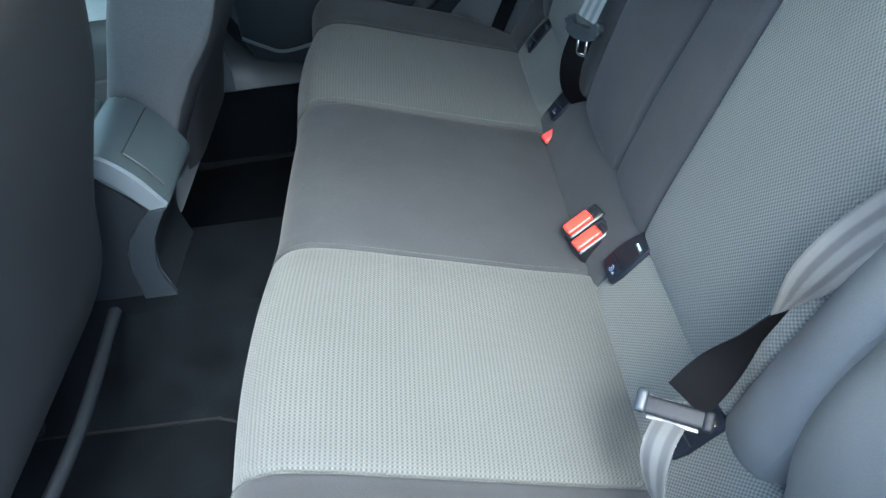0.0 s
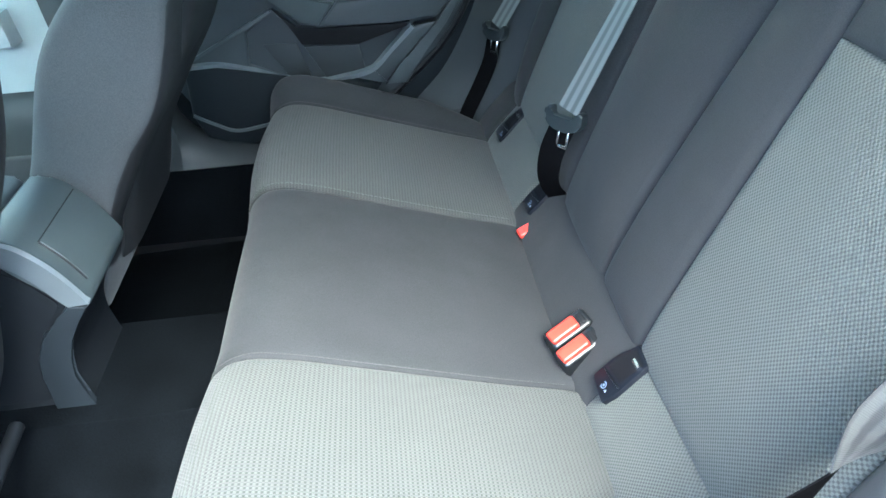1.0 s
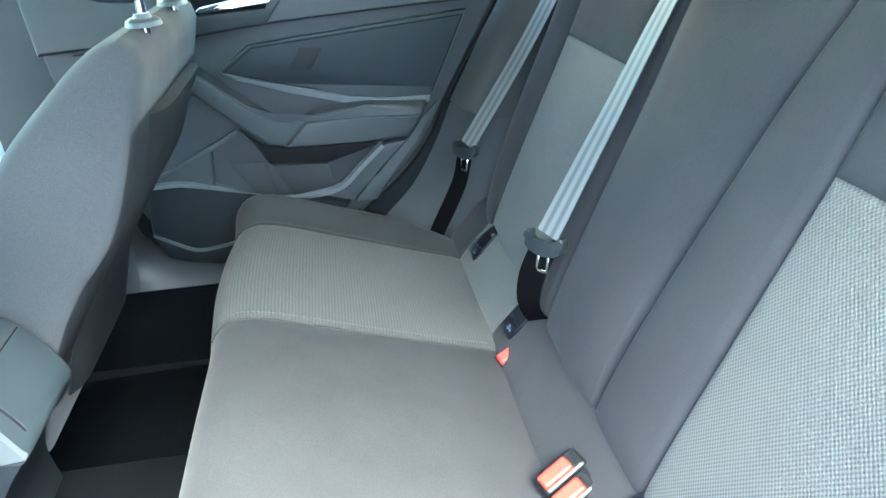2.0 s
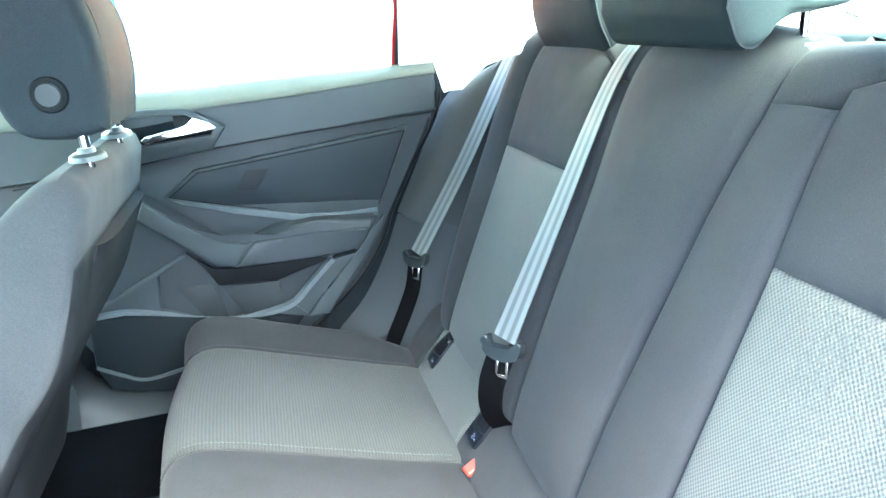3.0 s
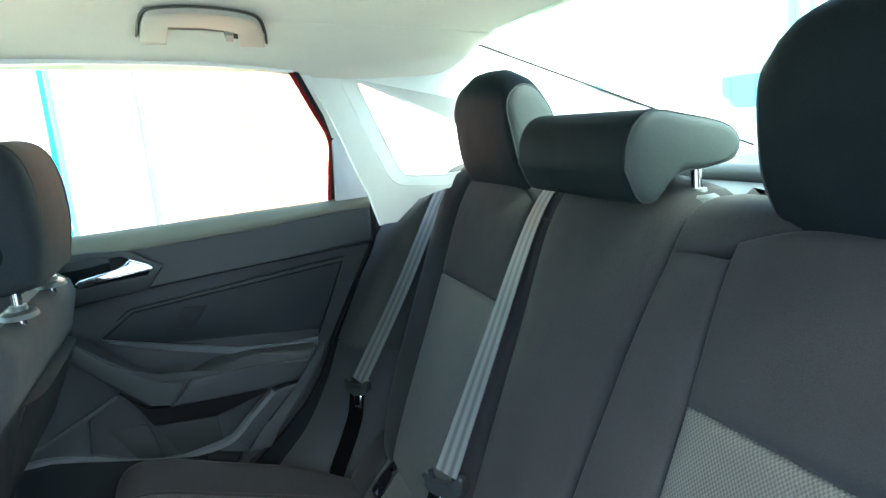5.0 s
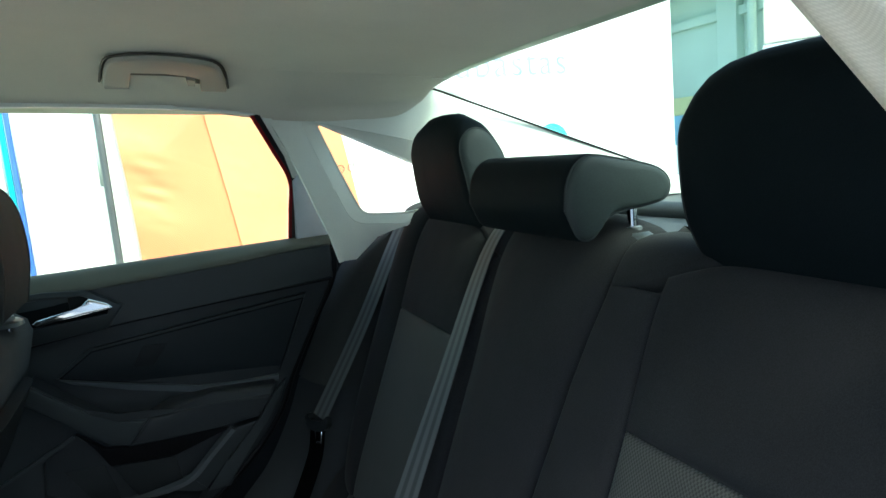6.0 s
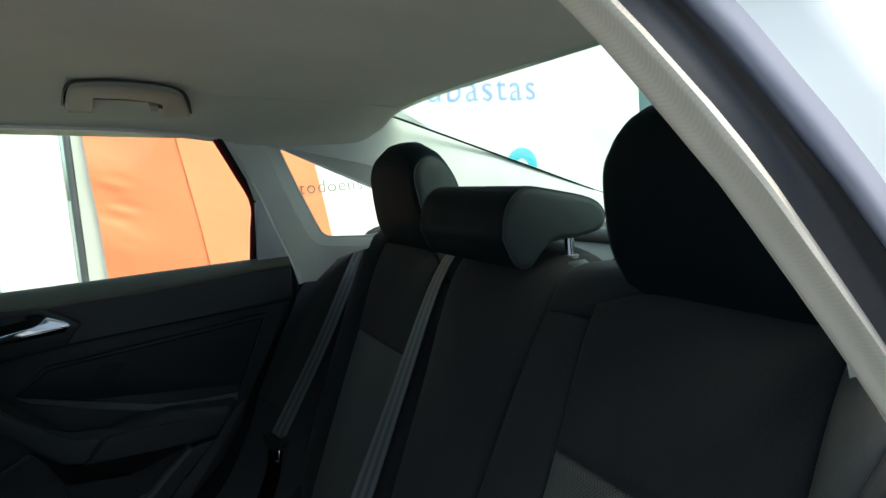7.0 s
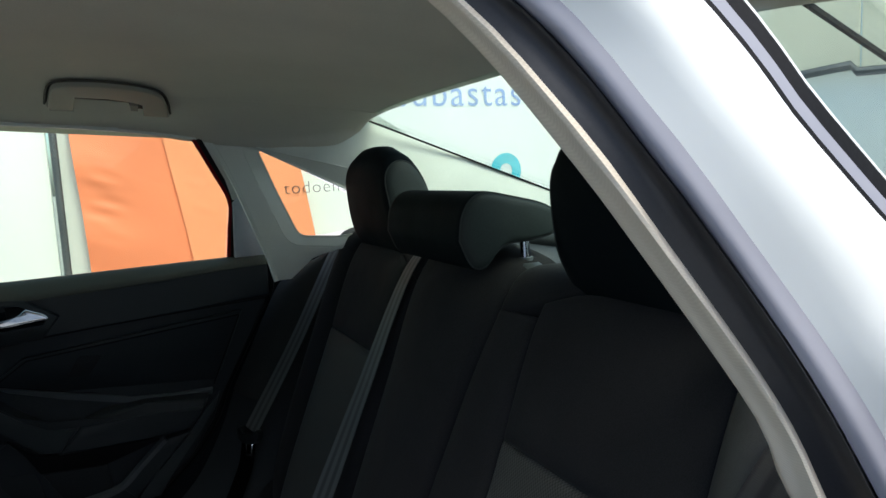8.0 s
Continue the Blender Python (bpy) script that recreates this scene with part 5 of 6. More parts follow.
# side bolsters between backrest and doors
for side in (1, -1):
    sb = thing("side_bolster", (0.1, side * 0.67, 0.5), "dark grey padded side bolster between backrest and door", "side bolster")
    a = [(0.262, 0.655, 1.085), (0.154, 0.705, 1.025), (0.108, 0.716, 0.95), (0.058, 0.724, 0.85), (0.018, 0.728, 0.77)]
    c = [(0.31, 0.61, 1.10), (0.265, 0.63, 1.0), (0.225, 0.635, 0.9), (0.19, 0.64, 0.81), (0.16, 0.64, 0.74)]
    mid = [((p[0] + q[0]) / 2 - 0.035, (p[1] + q[1]) / 2 - 0.01, (p[2] + q[2]) / 2) for p, q in zip(a, c)]
    if side < 0:
        zs = [0.93, 0.87, 0.81, 0.75, 0.68, 0.58]
        a = list(zip([0.139, 0.111, 0.080, 0.052, 0.046, 0.062], [0.697, 0.702, 0.705, 0.708, 0.708, 0.708], zs))
        mid = list(zip([0.156, 0.128, 0.095, 0.068, 0.062, 0.076], [0.612] * 6, zs))
        c = list(zip([0.236, 0.210, 0.181, 0.155, 0.130, 0.110], [0.580] * 6, zs))
    fl = lambda ps: [(p[0], side * p[1], p[2]) for p in ps]
    part("pad", loft([fl(a), fl(mid), fl(c)], 24, 0.02, (-1, -side * 0.5, 0)), SIDE_LIT if side < 0 else SIDE_CLOTH, sb)
    a2 = [(0.018, 0.727, 0.765), (-0.016, 0.730, 0.68), (-0.074, 0.730, 0.58), (-0.15, 0.728, 0.50), (-0.21, 0.722, 0.42)]
    c2 = [(0.165, 0.64, 0.745), (0.14, 0.645, 0.66), (0.10, 0.65, 0.58), (0.05, 0.655, 0.50), (0.0, 0.66, 0.42)]
    m2 = [((p[0] + q[0]) / 2 - 0.012, (p[1] + q[1]) / 2 - 0.004, (p[2] + q[2]) / 2) for p, q in zip(a2, c2)]
    part("lower_trim", loft([fl(a2), fl(m2), fl(c2)], 20, 0.015, (-1, -side * 0.5, 0)), POCKET_GREY, sb)


# ---- headrests ----
def headrest(y0, y1, profile, posts, post_x, post_z, label, group, seam_at=0.040, rnd=0.035, mat_=None, taper=0.0, arch=0.0, side_mat=HEAD_LIT_SIDE):
    """A padded head restraint; its side panels meet the front in a seam, and its corners at the top are rounded off by arch."""
    yc = (y0 + y1) / 2
    h = thing("headrest", (post_x, yc, post_z), label, "headrest", group)
    m = mat_ or CLOTH_REAR
    zs = [z for x, z in profile]
    narrow = lambda y, z: yc + (y - yc) * (1 - taper * smooth01(min(zs) - 0.05, max(zs) + 0.03, z))
    half, mid_z = (y1 - y0) / 2, (min(zs) + max(zs)) / 2
    drop = lambda y, z: arch * abs((y - yc) / half) ** 3 * smooth01(mid_z - 0.02, max(zs), z)
    bm = pillow(profile, y0, y1, rnd, 48, 2.4)
    for v in bm.verts:
        v.co.z -= drop(v.co.y, v.co.z)
        v.co.y = narrow(v.co.y, v.co.z)
    # faces beyond the seams take the painted side light
    for f in bm.faces:
        mid = f.calc_center_median()
        f.material_index = 1 if side_mat and abs(mid.y - yc) > narrow(y1 - seam_at, mid.z) - yc else 0
    pad = part("pad", bm, m, h)
    if side_mat:
        pad.data.materials.append(side_mat)
    ring = spline(list(profile) + [profile[0]], 48)
    c = ring.mean(0)
    for yy in (y0 + seam_at, y1 - seam_at):
        k = seam_at / rnd
        w = (1 - (1 - min(1, k)) ** 2.4) ** (1 / 2.4)
        pts = []
        for p in ring:
            d = p - c
            L = np.linalg.norm(d)
            q = c + d * (1 - min(rnd / L, 0.55) * (1 - w)) * 1.004
            zz = q[1] - drop(yy, q[1])
            pts.append((q[0], narrow(yy, zz), zz))
        part("seam", tube(pts, 0.0012, 5, 60), STITCH, h, "raised stitched seam")
    for yy in posts:
        part("post", tube([(post_x, yy, post_z - 0.02), (post_x, yy, post_z + 0.03), (post_x, yy, post_z + 0.075)], 0.0065, 10, 6), CHROME, h, "chrome post")
        bm = bmesh.new()
        for r0, r1, z0, dz in ((0.023, 0.0215, 0.002, 0.006), (0.0215, 0.017, 0.0065, 0.003), (0.0115, 0.010, 0.011, 0.006)):
            bmesh.ops.create_cone(bm, cap_ends=True, segments=28, radius1=r0, radius2=r1, depth=dz, matrix=Matrix.Translation((post_x, yy, post_z + z0)) @ Matrix.Diagonal((1, 1.3, 1, 1)))
        part("collar", bm, COLLAR, h, "slate grey guide collar")
    return h


OUTER_HR = [(0.272, 1.108), (0.252, 1.150), (0.242, 1.205), (0.240, 1.262), (0.250, 1.295), (0.275, 1.309), (0.303, 1.296), (0.326, 1.25), (0.336, 1.19), (0.334, 1.14), (0.315, 1.110)]
headrest(-0.515, -0.226, [(x + 0.014, z) for x, z in OUTER_HR], (-0.44, -0.30), 0.318, 1.118, "tall black rear headrest on the backrest", "rear headrests", seam_at=0.012, rnd=0.060, taper=0.10, arch=0.03, side_mat=None)
headrest(0.238, 0.515, [(x + 0.010, z) for x, z in OUTER_HR], (0.31, 0.45), 0.312, 1.118, "tall black rear headrest on the backrest", "rear headrests", seam_at=0.007, rnd=0.026, taper=0.16, arch=0.030)
MID_HR = [(0.204, 1.165), (0.208, 1.195), (0.222, 1.218), (0.245, 1.227), (0.285, 1.220), (0.33, 1.208), (0.352, 1.196), (0.360, 1.180), (0.350, 1.164), (0.312, 1.157), (0.280, 1.154), (0.260, 1.145), (0.240, 1.126), (0.220, 1.131)]
headrest(-0.128, 0.138, MID_HR, (-0.098, 0.105), 0.318, 1.118, "low black centre headrest on chrome posts", "rear headrests", seam_at=0.006, rnd=0.016)


# ---- seat belts ----
GRIP = [(-0.035, 0.015), (-0.025, 0.017), (-0.023, 0.003), (0.023, 0.003), (0.025, 0.017), (0.035, 0.015), (0.037, -0.002), (0.026, -0.014), (0.010, -0.019), (-0.010, -0.019), (-0.026, -0.014), (-0.037, -0.002)]


def tongue(parent, at, rot, grip=None, size=1.0, blade=None):
    blade = blade or CHROME
    grip = grip or PLASTIC_LOW
    m = Matrix.Translation(at) @ Euler([radians(a) for a in rot]).to_matrix().to_4x4() @ Matrix.Scale(size, 4)
    for name, bm, mt, lb in (
            ("tongue_grip", slab(rounded(GRIP, 0.006), lambda x, z: 0.0, 0.0075, 0.014, 0.004, 1, 3), grip, "moulded plastic grip"),
            ("blade", boxy((0.005, 0.003, 0.034), (-0.009, 0, -0.028), 0.001, 1), blade, "steel blade"),
            ("blade", boxy((0.005, 0.003, 0.034), (0.009, 0, -0.028), 0.001, 1), blade, "steel blade"),
            ("blade", boxy((0.022, 0.003, 0.006), (0, 0, -0.044), 0.001, 1), blade, "steel blade")):
        bmesh.ops.transform(bm, matrix=m, verts=bm.verts)
        part(name, bm, mt, parent, lb)


belt = thing("seat_belt", (0.05, 0.64, 0.6), "grey striped seat belt hanging beside the backrest", "seat belt", "rear seat belts")
part("webbing", ribbon([(0.36, 0.575, 1.135), (0.30, 0.590, 1.132), (0.255, 0.600, 1.09), (0.15, 0.625, 0.885), (0.038, 0.638, 0.695)], [(0, 0, 1), (-0.4, -0.1, 0.9), (-0.9, -0.3, 0.3), (-0.85, -0.4, 0.3), (-0.8, -0.5, 0.3)], 0.042), BELT, belt)
tongue(belt, (0.034, 0.640, 0.684), (-10, -2, -60), TONGUE)
part("lower_webbing", ribbon([(0.032, 0.641, 0.672), (0.020, 0.637, 0.618), (-0.002, 0.634, 0.568), (-0.028, 0.634, 0.515), (-0.040, 0.636, 0.485)], [(-0.8, -0.6, 0.2)] * 5, 0.040), BELT_SHADED, belt, "lower webbing, shade painted black")

belt = thing("seat_belt", (0.05, 0.12, 0.6), "grey striped centre seat belt hanging over the backrest", "seat belt", "rear seat belts")
part("webbing", ribbon([(0.37, 0.186, 1.14), (0.31, 0.184, 1.134), (0.247, 0.176, 1.075), (0.150, 0.162, 0.89), (0.060, 0.146, 0.718)], [(0, 0, 1), (-0.5, 0.1, 0.9), (-0.95, 0.0, 0.35), (-0.9, -0.2, 0.35), (-0.8, -0.5, 0.3)], 0.040), BELT, belt)
tongue(belt, (0.055, 0.141, 0.707), (-10, -2, -55), TONGUE)
part("lower_webbing", ribbon([(0.053, 0.143, 0.697), (0.036, 0.148, 0.64), (0.040, 0.156, 0.585), (0.078, 0.165, 0.53)], [(-0.8, -0.6, 0.2)] * 4, 0.045), BELT_SHADED, belt, "lower webbing, shade painted black")

belt = thing("seat_belt", (0.0, -0.55, 0.6), "dark seat belt hanging slack over the cushion edge", "seat belt", "rear seat belts")
part("webbing", ribbon([(0.30, -0.60, 1.13), (0.22, -0.58, 1.03), (0.162, -0.535, 0.885), (0.130, -0.512, 0.812), (0.106, -0.508, 0.770), (0.083, -0.511, 0.732)], [(-0.75, -0.55, 0.3), (-0.78, -0.55, 0.28), (-0.78, -0.55, 0.26), (-0.72, -0.62, 0.22), (-0.40, -0.88, 0.05), (0.42, -0.85, -0.25)], 0.044), BELT_LIT, belt, "upper webbing, lit beige painted in")
part("slack_webbing", ribbon([(0.083, -0.511, 0.732), (0.062, -0.513, 0.702), (0.036, -0.520, 0.672), (0.004, -0.534, 0.648)], [(0.42, -0.85, -0.25), (0.35, -0.90, 0.0), (0.0, -0.80, 0.5), (-0.35, -0.4, 0.8)], 0.044), BELT_SHADED, belt, "twisted webbing, shade painted black")
m = Matrix.Translation((-0.008, -0.540, 0.640)) @ Euler((radians(62), 0, radians(151))).to_matrix().to_4x4()
for nm, bm, mt, lb in (
        ("tongue_bar", boxy((0.058, 0.010, 0.018), (0, 0, 0), 0.004, 3), RUBBER, "black moulded tongue bar"),
        ("bar_edge", boxy((0.056, 0.0025, 0.003), (0, -0.0045, 0.0085), 0.001, 2), STEEL, "bright steel edge"),
        ("end_cap", boxy((0.012, 0.016, 0.024), (0.031, 0, 0.002), 0.005, 3), CONSOLE_STRIP, "rounded slate end cap"),
        ("end_cap", boxy((0.010, 0.014, 0.020), (-0.031, 0, 0.0), 0.004, 3), RUBBER, ""),
        ("slot_edge", boxy((0.048, 0.004, 0.004), (0, -0.003, -0.011), 0.0015, 2), STEEL_DARK, "dull steel slot edge")):
    bmesh.ops.transform(bm, matrix=m, verts=bm.verts)
    part(nm, bm, mt, belt, lb)
part("lower_webbing", ribbon([(-0.012, -0.545, 0.634), (-0.028, -0.562, 0.624), (-0.036, -0.580, 0.604), (-0.034, -0.602, 0.572), (-0.020, -0.640, 0.51), (-0.005, -0.660, 0.46)], [(-0.2, -0.35, 1), (-0.3, -0.45, 0.85), (-0.75, -0.25, 0.5), (-0.95, 0.1, 0.1), (-0.97, 0.2, -0.1), (-0.97, 0.2, -0.1)], 0.029), BELT_LIT, belt)


# ---- front seats ----
def front_seat(side, dx, upright=0.0):
    st = thing("front_seat", (-0.6 + dx, side * 0.36, 0.3), "dark grey cloth front seat seen from behind", "car seat", "front seats")
    prof = [(-0.440, 1.000), (-0.451, 0.955), (-0.474, 0.88), (-0.518, 0.79), (-0.590, 0.69), (-0.665, 0.57), (-0.70, 0.46), (-0.74, 0.42), (-0.82, 0.43), (-0.82, 0.55), (-0.745, 0.70), (-0.665, 0.87), (-0.565, 0.975), (-0.49, 1.026), (-0.452, 1.030)]
    tuck = lambda z: upright * float(np.interp(z, [0.42, 0.455, 0.50, 0.605, 0.80], [0.0, 0.01, 0.068, 0.055, 0.0]))
    lean = 0.010 if side > 0 else 0.0
    prof = [(x + tuck(z) - (lean * smooth01(0.75, 0.9, z) if x > -0.56 else 0), z) for x, z in prof]
    y0, y1 = (0.125, 0.60) if side > 0 else (-0.60, -0.115)
    # the left seat wears the painted shade all over
    part("backrest", pillow([(x + dx, z) for x, z in prof], y0, y1, 0.045, 70, 2.2), FRONT_CLOTH if side > 0 else SEAT_BACK_SHADE, st)
    shell = st.children[0].data
    shell.materials.append(SEAT_BACK_SHADE)
    # rear-facing strips of the right seat take the painted shade
    for f in shell.polygons:
        strip, around = divmod(f.index, 70)
        if side > 0 and 2 <= strip <= 13 and 3 <= around <= 24:
            f.material_index = 1
    back_p = [(-0.455, 0.93), (-0.50, 0.835), (-0.56, 0.745), (-0.635, 0.62), (-0.675, 0.50)]
    rows = [[(x + dx + 0.008 - 0.016 * abs(t) ** 8, side * (0.36 + 0.16 * t), z) for t in np.linspace(-1, 1, 25)] for x, z in spline([(x + tuck(z), z) for x, z in back_p], 16)]
    bm = grid_bm(rows)
    got = bmesh.ops.extrude_face_region(bm, geom=list(bm.faces))
    for v in [g for g in got["geom"] if isinstance(g, bmesh.types.BMVert)]:
        v.co.x -= 0.03
    if side > 0:
        part("back_panel", bm, SEAT_BACK_SHADE, st, "rear panel, shade painted black")
    if side < 0:
        part("lower_rail", tube([(-0.66 + dx + 0.016 * upright, side * 0.12, 0.458), (-0.645 + dx + 0.016 * upright, side * 0.36, 0.455), (-0.66 + dx + 0.016 * upright, side * 0.60, 0.458)], 0.010, 10, 14), CONSOLE_DARK, st, "dark plastic lower edge")
    part("base", boxy((0.5, 0.46, 0.16), (-1.02 + dx, side * 0.36, 0.46), 0.06, 3), CLOTH_DARK, st)
    for yy in (0.16, 0.56):
        part("runner", boxy((0.40, 0.04, 0.16), (-1.06 + dx, side * yy, 0.305), 0.008), RUBBER, st)
    hp = [(-0.430, 1.068), (-0.418, 1.14), (-0.424, 1.215), (-0.448, 1.252), (-0.50, 1.256), (-0.54, 1.225), (-0.552, 1.14), (-0.535, 1.075), (-0.48, 1.060)]
    h0, h1 = (0.225, 0.495) if side > 0 else (-0.495, -0.225)
    hr = headrest(h0, h1, [(x + dx, z) for x, z in hp], (side * 0.25, side * 0.45), -0.462 + dx, 1.034, "dark grey front headrest on chrome posts", "front headrests", mat_=HEAD_FRONT, side_mat=None)
    if side > 0:
        for r, t, m, nm in ((0.024, 0.006, PLASTIC_LOW, "button_ring"), (0.016, 0.010, PLASTIC_SOFT, "button")):
            bm = bmesh.new()
            bmesh.ops.create_cone(bm, cap_ends=True, segments=28, radius1=r, radius2=r * 0.86, depth=t, matrix=Matrix.Translation((-0.482 + dx, h0 - t / 2 + 0.003, 1.119)) @ Euler((radians(90), 0, 0)).to_matrix().to_4x4())
            part(nm, bm, m, hr, "round release button" if nm == "button" else "")
    return st


front_seat(1, 0.0)
front_seat(-1, -0.11, 1.0)

# ---- centre console ----
con = thing("centre_console", (-0.75, 0.02, 0.3), "dark grey centre console with a folding armrest box", "console")
cy0, cy1 = -0.056, 0.124


def extruded(outline, y0, y1, bevel):
    bm = bmesh.new()
    loops = [[bm.verts.new((x, y, z)) for x, z in outline] for y in (y0, y1)]
    n = len(outline)
    bm.faces.new(loops[0])
    bm.faces.new(list(reversed(loops[1])))
    for i in range(n):
        bm.faces.new((loops[0][i], loops[1][i], loops[1][(i + 1) % n], loops[0][(i + 1) % n]))
    if bevel:
        bmesh.ops.bevel(bm, geom=[e for e in bm.edges if abs(e.verts[0].co.y - e.verts[1].co.y) < 1e-4], offset=bevel, segments=3, profile=0.5, affect="EDGES")
    return bm


def console_loft(rows, bevel=0.004):
    """A moulded block from cross outlines at several y."""
    bm = grid_bm([[(x, y, z) for x, z in ring] for y, ring in rows], closed_v=True, cap=True)
    caps = [f for f in bm.faces if len(f.verts) > 4]
    bmesh.ops.bevel(bm, geom=[e for f in caps for e in f.edges], offset=bevel, segments=3, profile=0.5, affect="EDGES")
    return bm


# rear end of the armrest box: a curved cap, a flap in it, a bright side fascia
CURVE = [tuple(p) for p in spline([(-0.722, 0.712), (-0.704, 0.709), (-0.683, 0.697), (-0.660, 0.671), (-0.642, 0.640), (-0.627, 0.606)], 18)]
CAP = CURVE + [(-0.631, 0.596), (-0.655, 0.592), (-0.668, 0.606), (-0.690, 0.645), (-0.706, 0.664), (-0.722, 0.672)]
cap = part("end_cap", console_loft([(cy0 + 0.006, CAP), (cy1 - 0.010, CAP)], 0.005), CAP_GREY, con, "satin grey curved armrest end cap")
nrm = Vector((0.80, 0, 0.60))
face = [Vector((x, 0, z)) for x, z in CURVE[7:17]]
def on_cap(p, y, lift):
    return Vector((p.x, y, p.z)) + nrm * lift


rows = [[on_cap(p, y, k) for y, k in ((cy0 + 0.030, -0.003), (cy0 + 0.033, 0.0022), (cy1 - 0.018, 0.0022), (cy1 - 0.015, -0.003))] for p in face]
part("flap", grid_bm(rows), CAP_GREY, cap, "square grey flap")
part("flap_seam", tube([on_cap(face[-1], cy0 + 0.031, 0.0004), on_cap(face[5], cy0 + 0.031, 0.0006), on_cap(face[0], cy0 + 0.031, 0.0004)], 0.0016, 6, 20), RUBBER, cap, "dark seam beside the flap")
part("flap_seam", tube([on_cap(face[0], cy0 + 0.031, 0.0004), on_cap(face[0], 0.03, 0.0006), on_cap(face[0], cy1 - 0.016, 0.0004)], 0.0016, 6, 12), RUBBER, cap, "dark seam along the flap")
UNDER = [tuple(p) for p in spline([(-0.722, 0.676), (-0.704, 0.668), (-0.684, 0.645), (-0.668, 0.618), (-0.656, 0.600)], 18)]
bm = bmesh.new()
lines = [[bm.verts.new((x + dx, y, z + dz)) for x, z in crv] for crv, y, dx, dz in ((CURVE, cy0 + 0.007, 0.0, -0.0005), (CURVE, cy0 + 0.001, -0.002, -0.004), (UNDER, cy0 + 0.0005, 0, 0), (UNDER, cy0 + 0.010, 0, -0.001))]
for p, q in zip(lines, lines[1:]):
    for i in range(18):
        bm.faces.new((p[i], p[i + 1], q[i + 1], q[i]))
part("edge_trim", bm, CAP_TRIM, cap, "pale satin side fascia")
part("lid", extruded(rounded([(-0.732, 0.712), (-0.732, 0.660), (-1.12, 0.660), (-1.12, 0.728), (-0.80, 0.725)], 0.012), cy0 + 0.004, cy1 - 0.012, 0.008), PLASTIC_SOFT, con, "dark padded armrest lid")
part("lid_gap", extruded([(-0.7225, 0.706), (-0.7225, 0.66), (-0.7315, 0.66), (-0.7315, 0.706)], cy0 + 0.008, cy1 - 0.014, 0), RUBBER, con, "dark gap behind the lid")
# leg: bends forward under the cap and back out to the floor
BODY = [(-0.634, 0.598), (-0.655, 0.572), (-0.674, 0.542), (-0.690, 0.508), (-0.696, 0.475), (-0.692, 0.435), (-0.682, 0.39), (-0.680, 0.20), (-1.2, 0.20), (-1.2, 0.668), (-0.722, 0.668), (-0.690, 0.640), (-0.664, 0.604)]
part("body", extruded(rounded(BODY, 0.012), cy0 + 0.008, cy1 - 0.014, 0.005), CONSOLE_DARK, con)
STRIP = [(-0.632, 0.597), (-0.654, 0.571), (-0.673, 0.541), (-0.689, 0.507), (-0.695, 0.475), (-0.690, 0.435), (-0.676, 0.39), (-0.742, 0.39), (-0.738, 0.435), (-0.737, 0.475), (-0.728, 0.515), (-0.708, 0.552), (-0.676, 0.580), (-0.660, 0.600)]
part("side_strip", extruded(STRIP, cy0 + 0.0015, cy0 + 0.012, 0.003), CONSOLE_STRIP, con, "slate grey side moulding of the leg")
part("side_panel", extruded(rounded([(-0.668, 0.602), (-0.706, 0.556), (-0.726, 0.515), (-0.738, 0.475), (-0.740, 0.43), (-1.1, 0.43), (-1.1, 0.66), (-0.724, 0.664), (-0.694, 0.640)], 0.006), cy0 + 0.005, cy0 + 0.014, 0.002), CONSOLE_DARK, con)

# ---- grab handle ----
gh = thing("grab_handle", (-0.17, 0.44, 1.39), "beige folding grab handle on the headliner", "grab handle")
OUTER_GH = [(-0.276, 0.466), (-0.267, 0.405), (-0.257, 0.367), (-0.239, 0.353), (-0.197, 0.347), (-0.149, 0.359), (-0.113, 0.379), (-0.097, 0.404), (-0.087, 0.448), (-0.082, 0.490)]
INNER_GH = [(-0.125, 0.488), (-0.127, 0.442), (-0.144, 0.429), (-0.182, 0.416), (-0.230, 0.413), (-0.237, 0.472)]


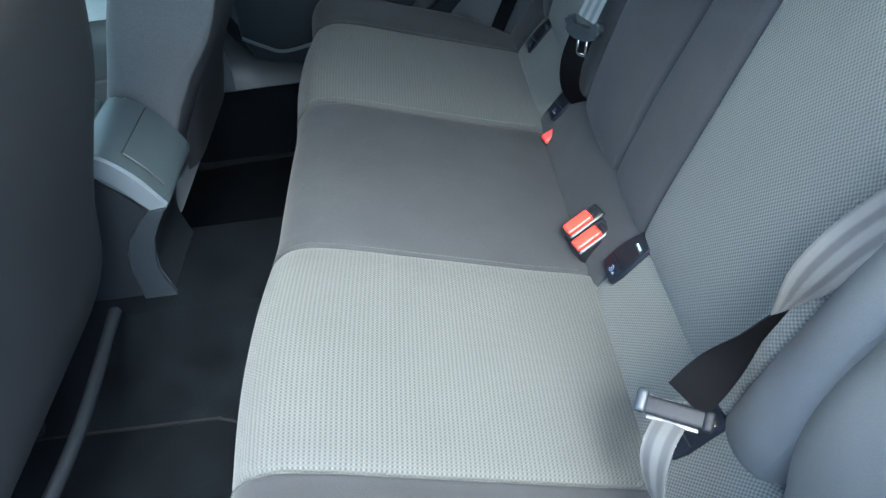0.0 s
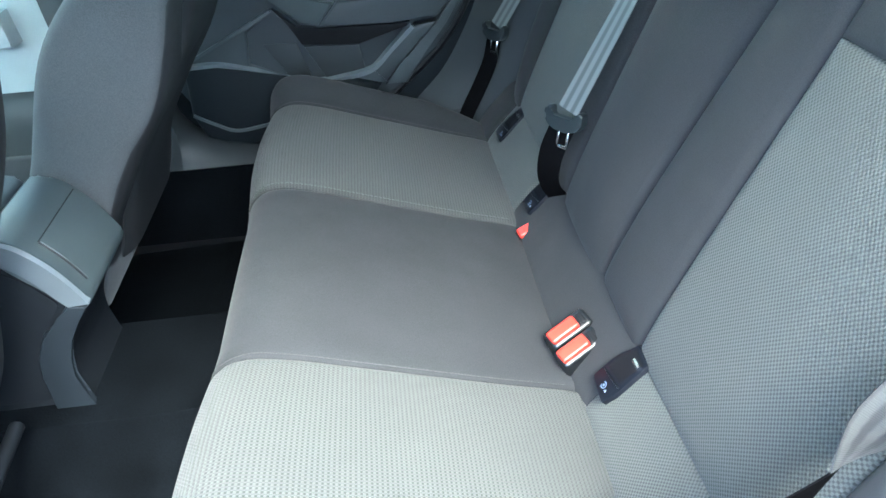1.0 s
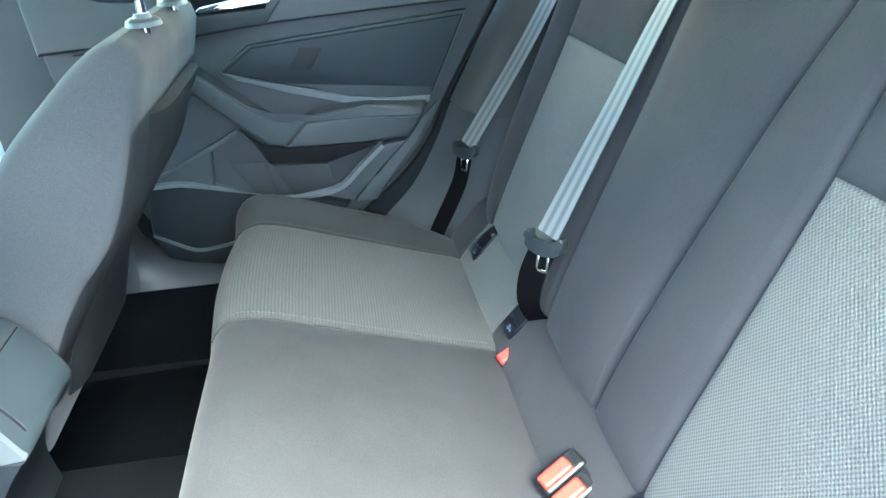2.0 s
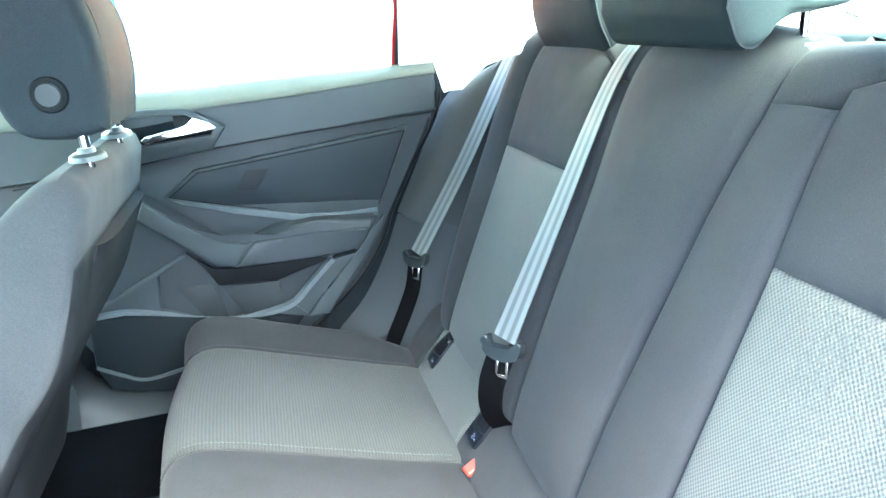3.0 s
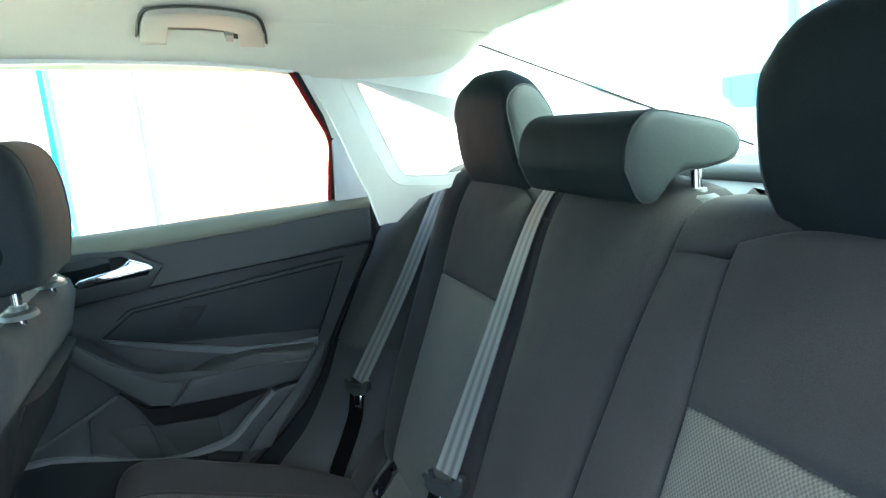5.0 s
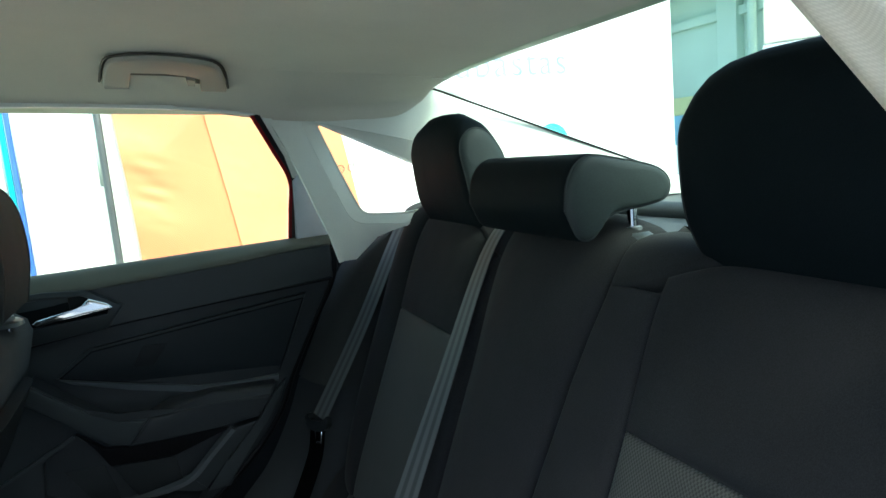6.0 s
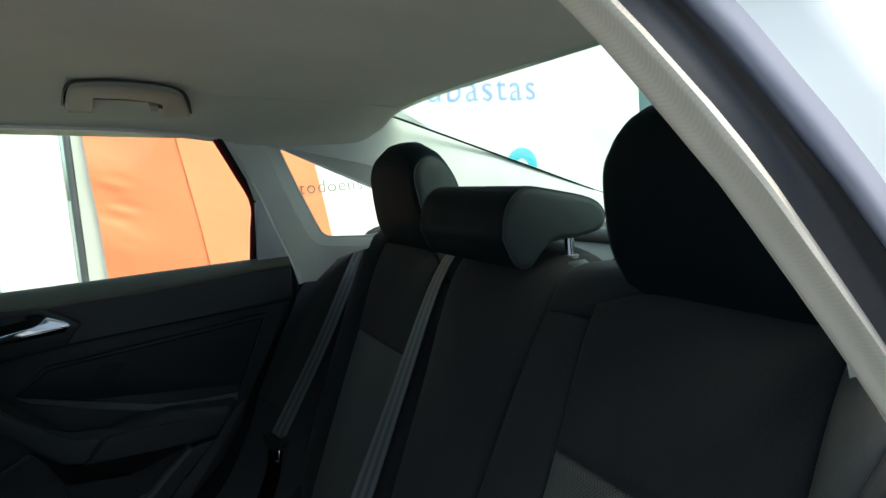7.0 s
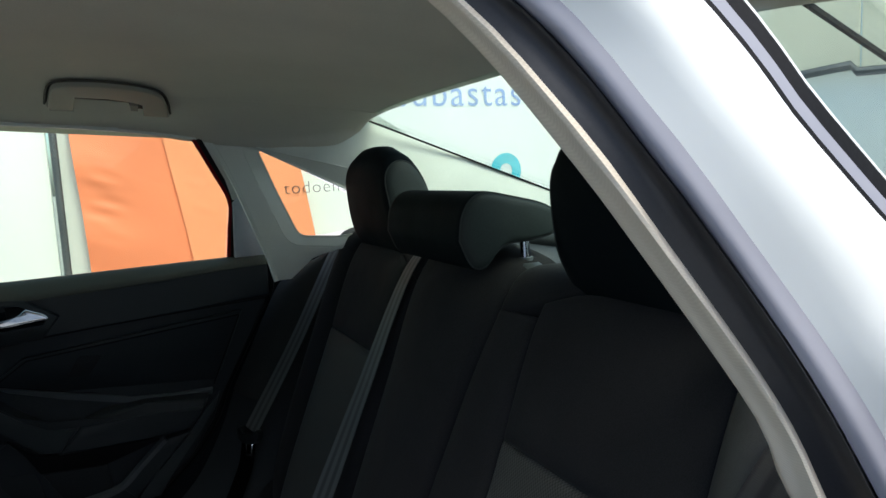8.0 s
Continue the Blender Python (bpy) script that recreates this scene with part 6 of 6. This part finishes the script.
def under_roof(outline, drop, thick, bevel=0.003):
    """A moulding under the headliner: an outline in (x, y), hanging `drop` below it."""
    bm = bmesh.new()
    low = [bm.verts.new((x, y, roof_z(x, y) - drop)) for x, y in outline]
    top = [bm.verts.new((x, y, roof_z(x, y) - drop + thick)) for x, y in outline]
    f = bm.faces.new(low)
    bm.faces.new(list(reversed(top)))
    n = len(outline)
    for k in range(n):
        bm.faces.new((low[k], top[k], top[(k + 1) % n], low[(k + 1) % n]))
    bmesh.ops.triangulate(bm, faces=[q for q in bm.faces if len(q.verts) > 4])
    if bevel:
        rim = [e for e in bm.edges if e.verts[0] in low and e.verts[1] in low and len([q for q in e.link_faces if len(q.verts) == 4]) == 1]
        bmesh.ops.bevel(bm, geom=rim, offset=bevel, segments=3, profile=0.5, affect="EDGES")
    return bm


curve_gh = [tuple(p) for p in spline(OUTER_GH, 30)]
part("bar", under_roof(curve_gh + INNER_GH, 0.013, 0.008, 0.003), HANDLE_BEIGE, gh)
part("shadow_gap", sweep([(x + (x + 0.178) * 0.03, y + (y - 0.47) * 0.015, roof_z(x, y) - 0.004) for x, y in curve_gh], [(-0.0015, -0.003), (0.0015, -0.003), (0.0015, 0.004), (-0.0015, 0.004)], 50), HANDLE_SHADE, gh, "painted shadow in the gap round the handle")
# thin dark sheet stands for shade inside the handle opening
part("recess", under_roof([(-0.232, 0.410), (-0.182, 0.412), (-0.144, 0.425), (-0.128, 0.440), (-0.127, 0.462), (-0.180, 0.452), (-0.234, 0.448)], 0.002, 0.003, 0), HANDLE_SHADE, gh, "painted shade behind the handle")
for x0, x1 in ((-0.274, -0.237), (-0.125, -0.084)):
    part("foot", under_roof([(x0, 0.455), (x1, 0.455), (x1, 0.484), (x0, 0.484)], 0.010, 0.012, 0.003), HANDLE_BEIGE, gh)
part("hook_recess", under_roof([(-0.150, 0.436), (-0.126, 0.446), (-0.124, 0.480), (-0.146, 0.476)], 0.003, 0.004, 0), RUBBER, gh, "dark hook recess")
part("coat_hook", under_roof([(-0.147, 0.444), (-0.134, 0.448), (-0.134, 0.470), (-0.146, 0.468)], 0.012, 0.012, 0.002), HANDLE_BEIGE, gh)
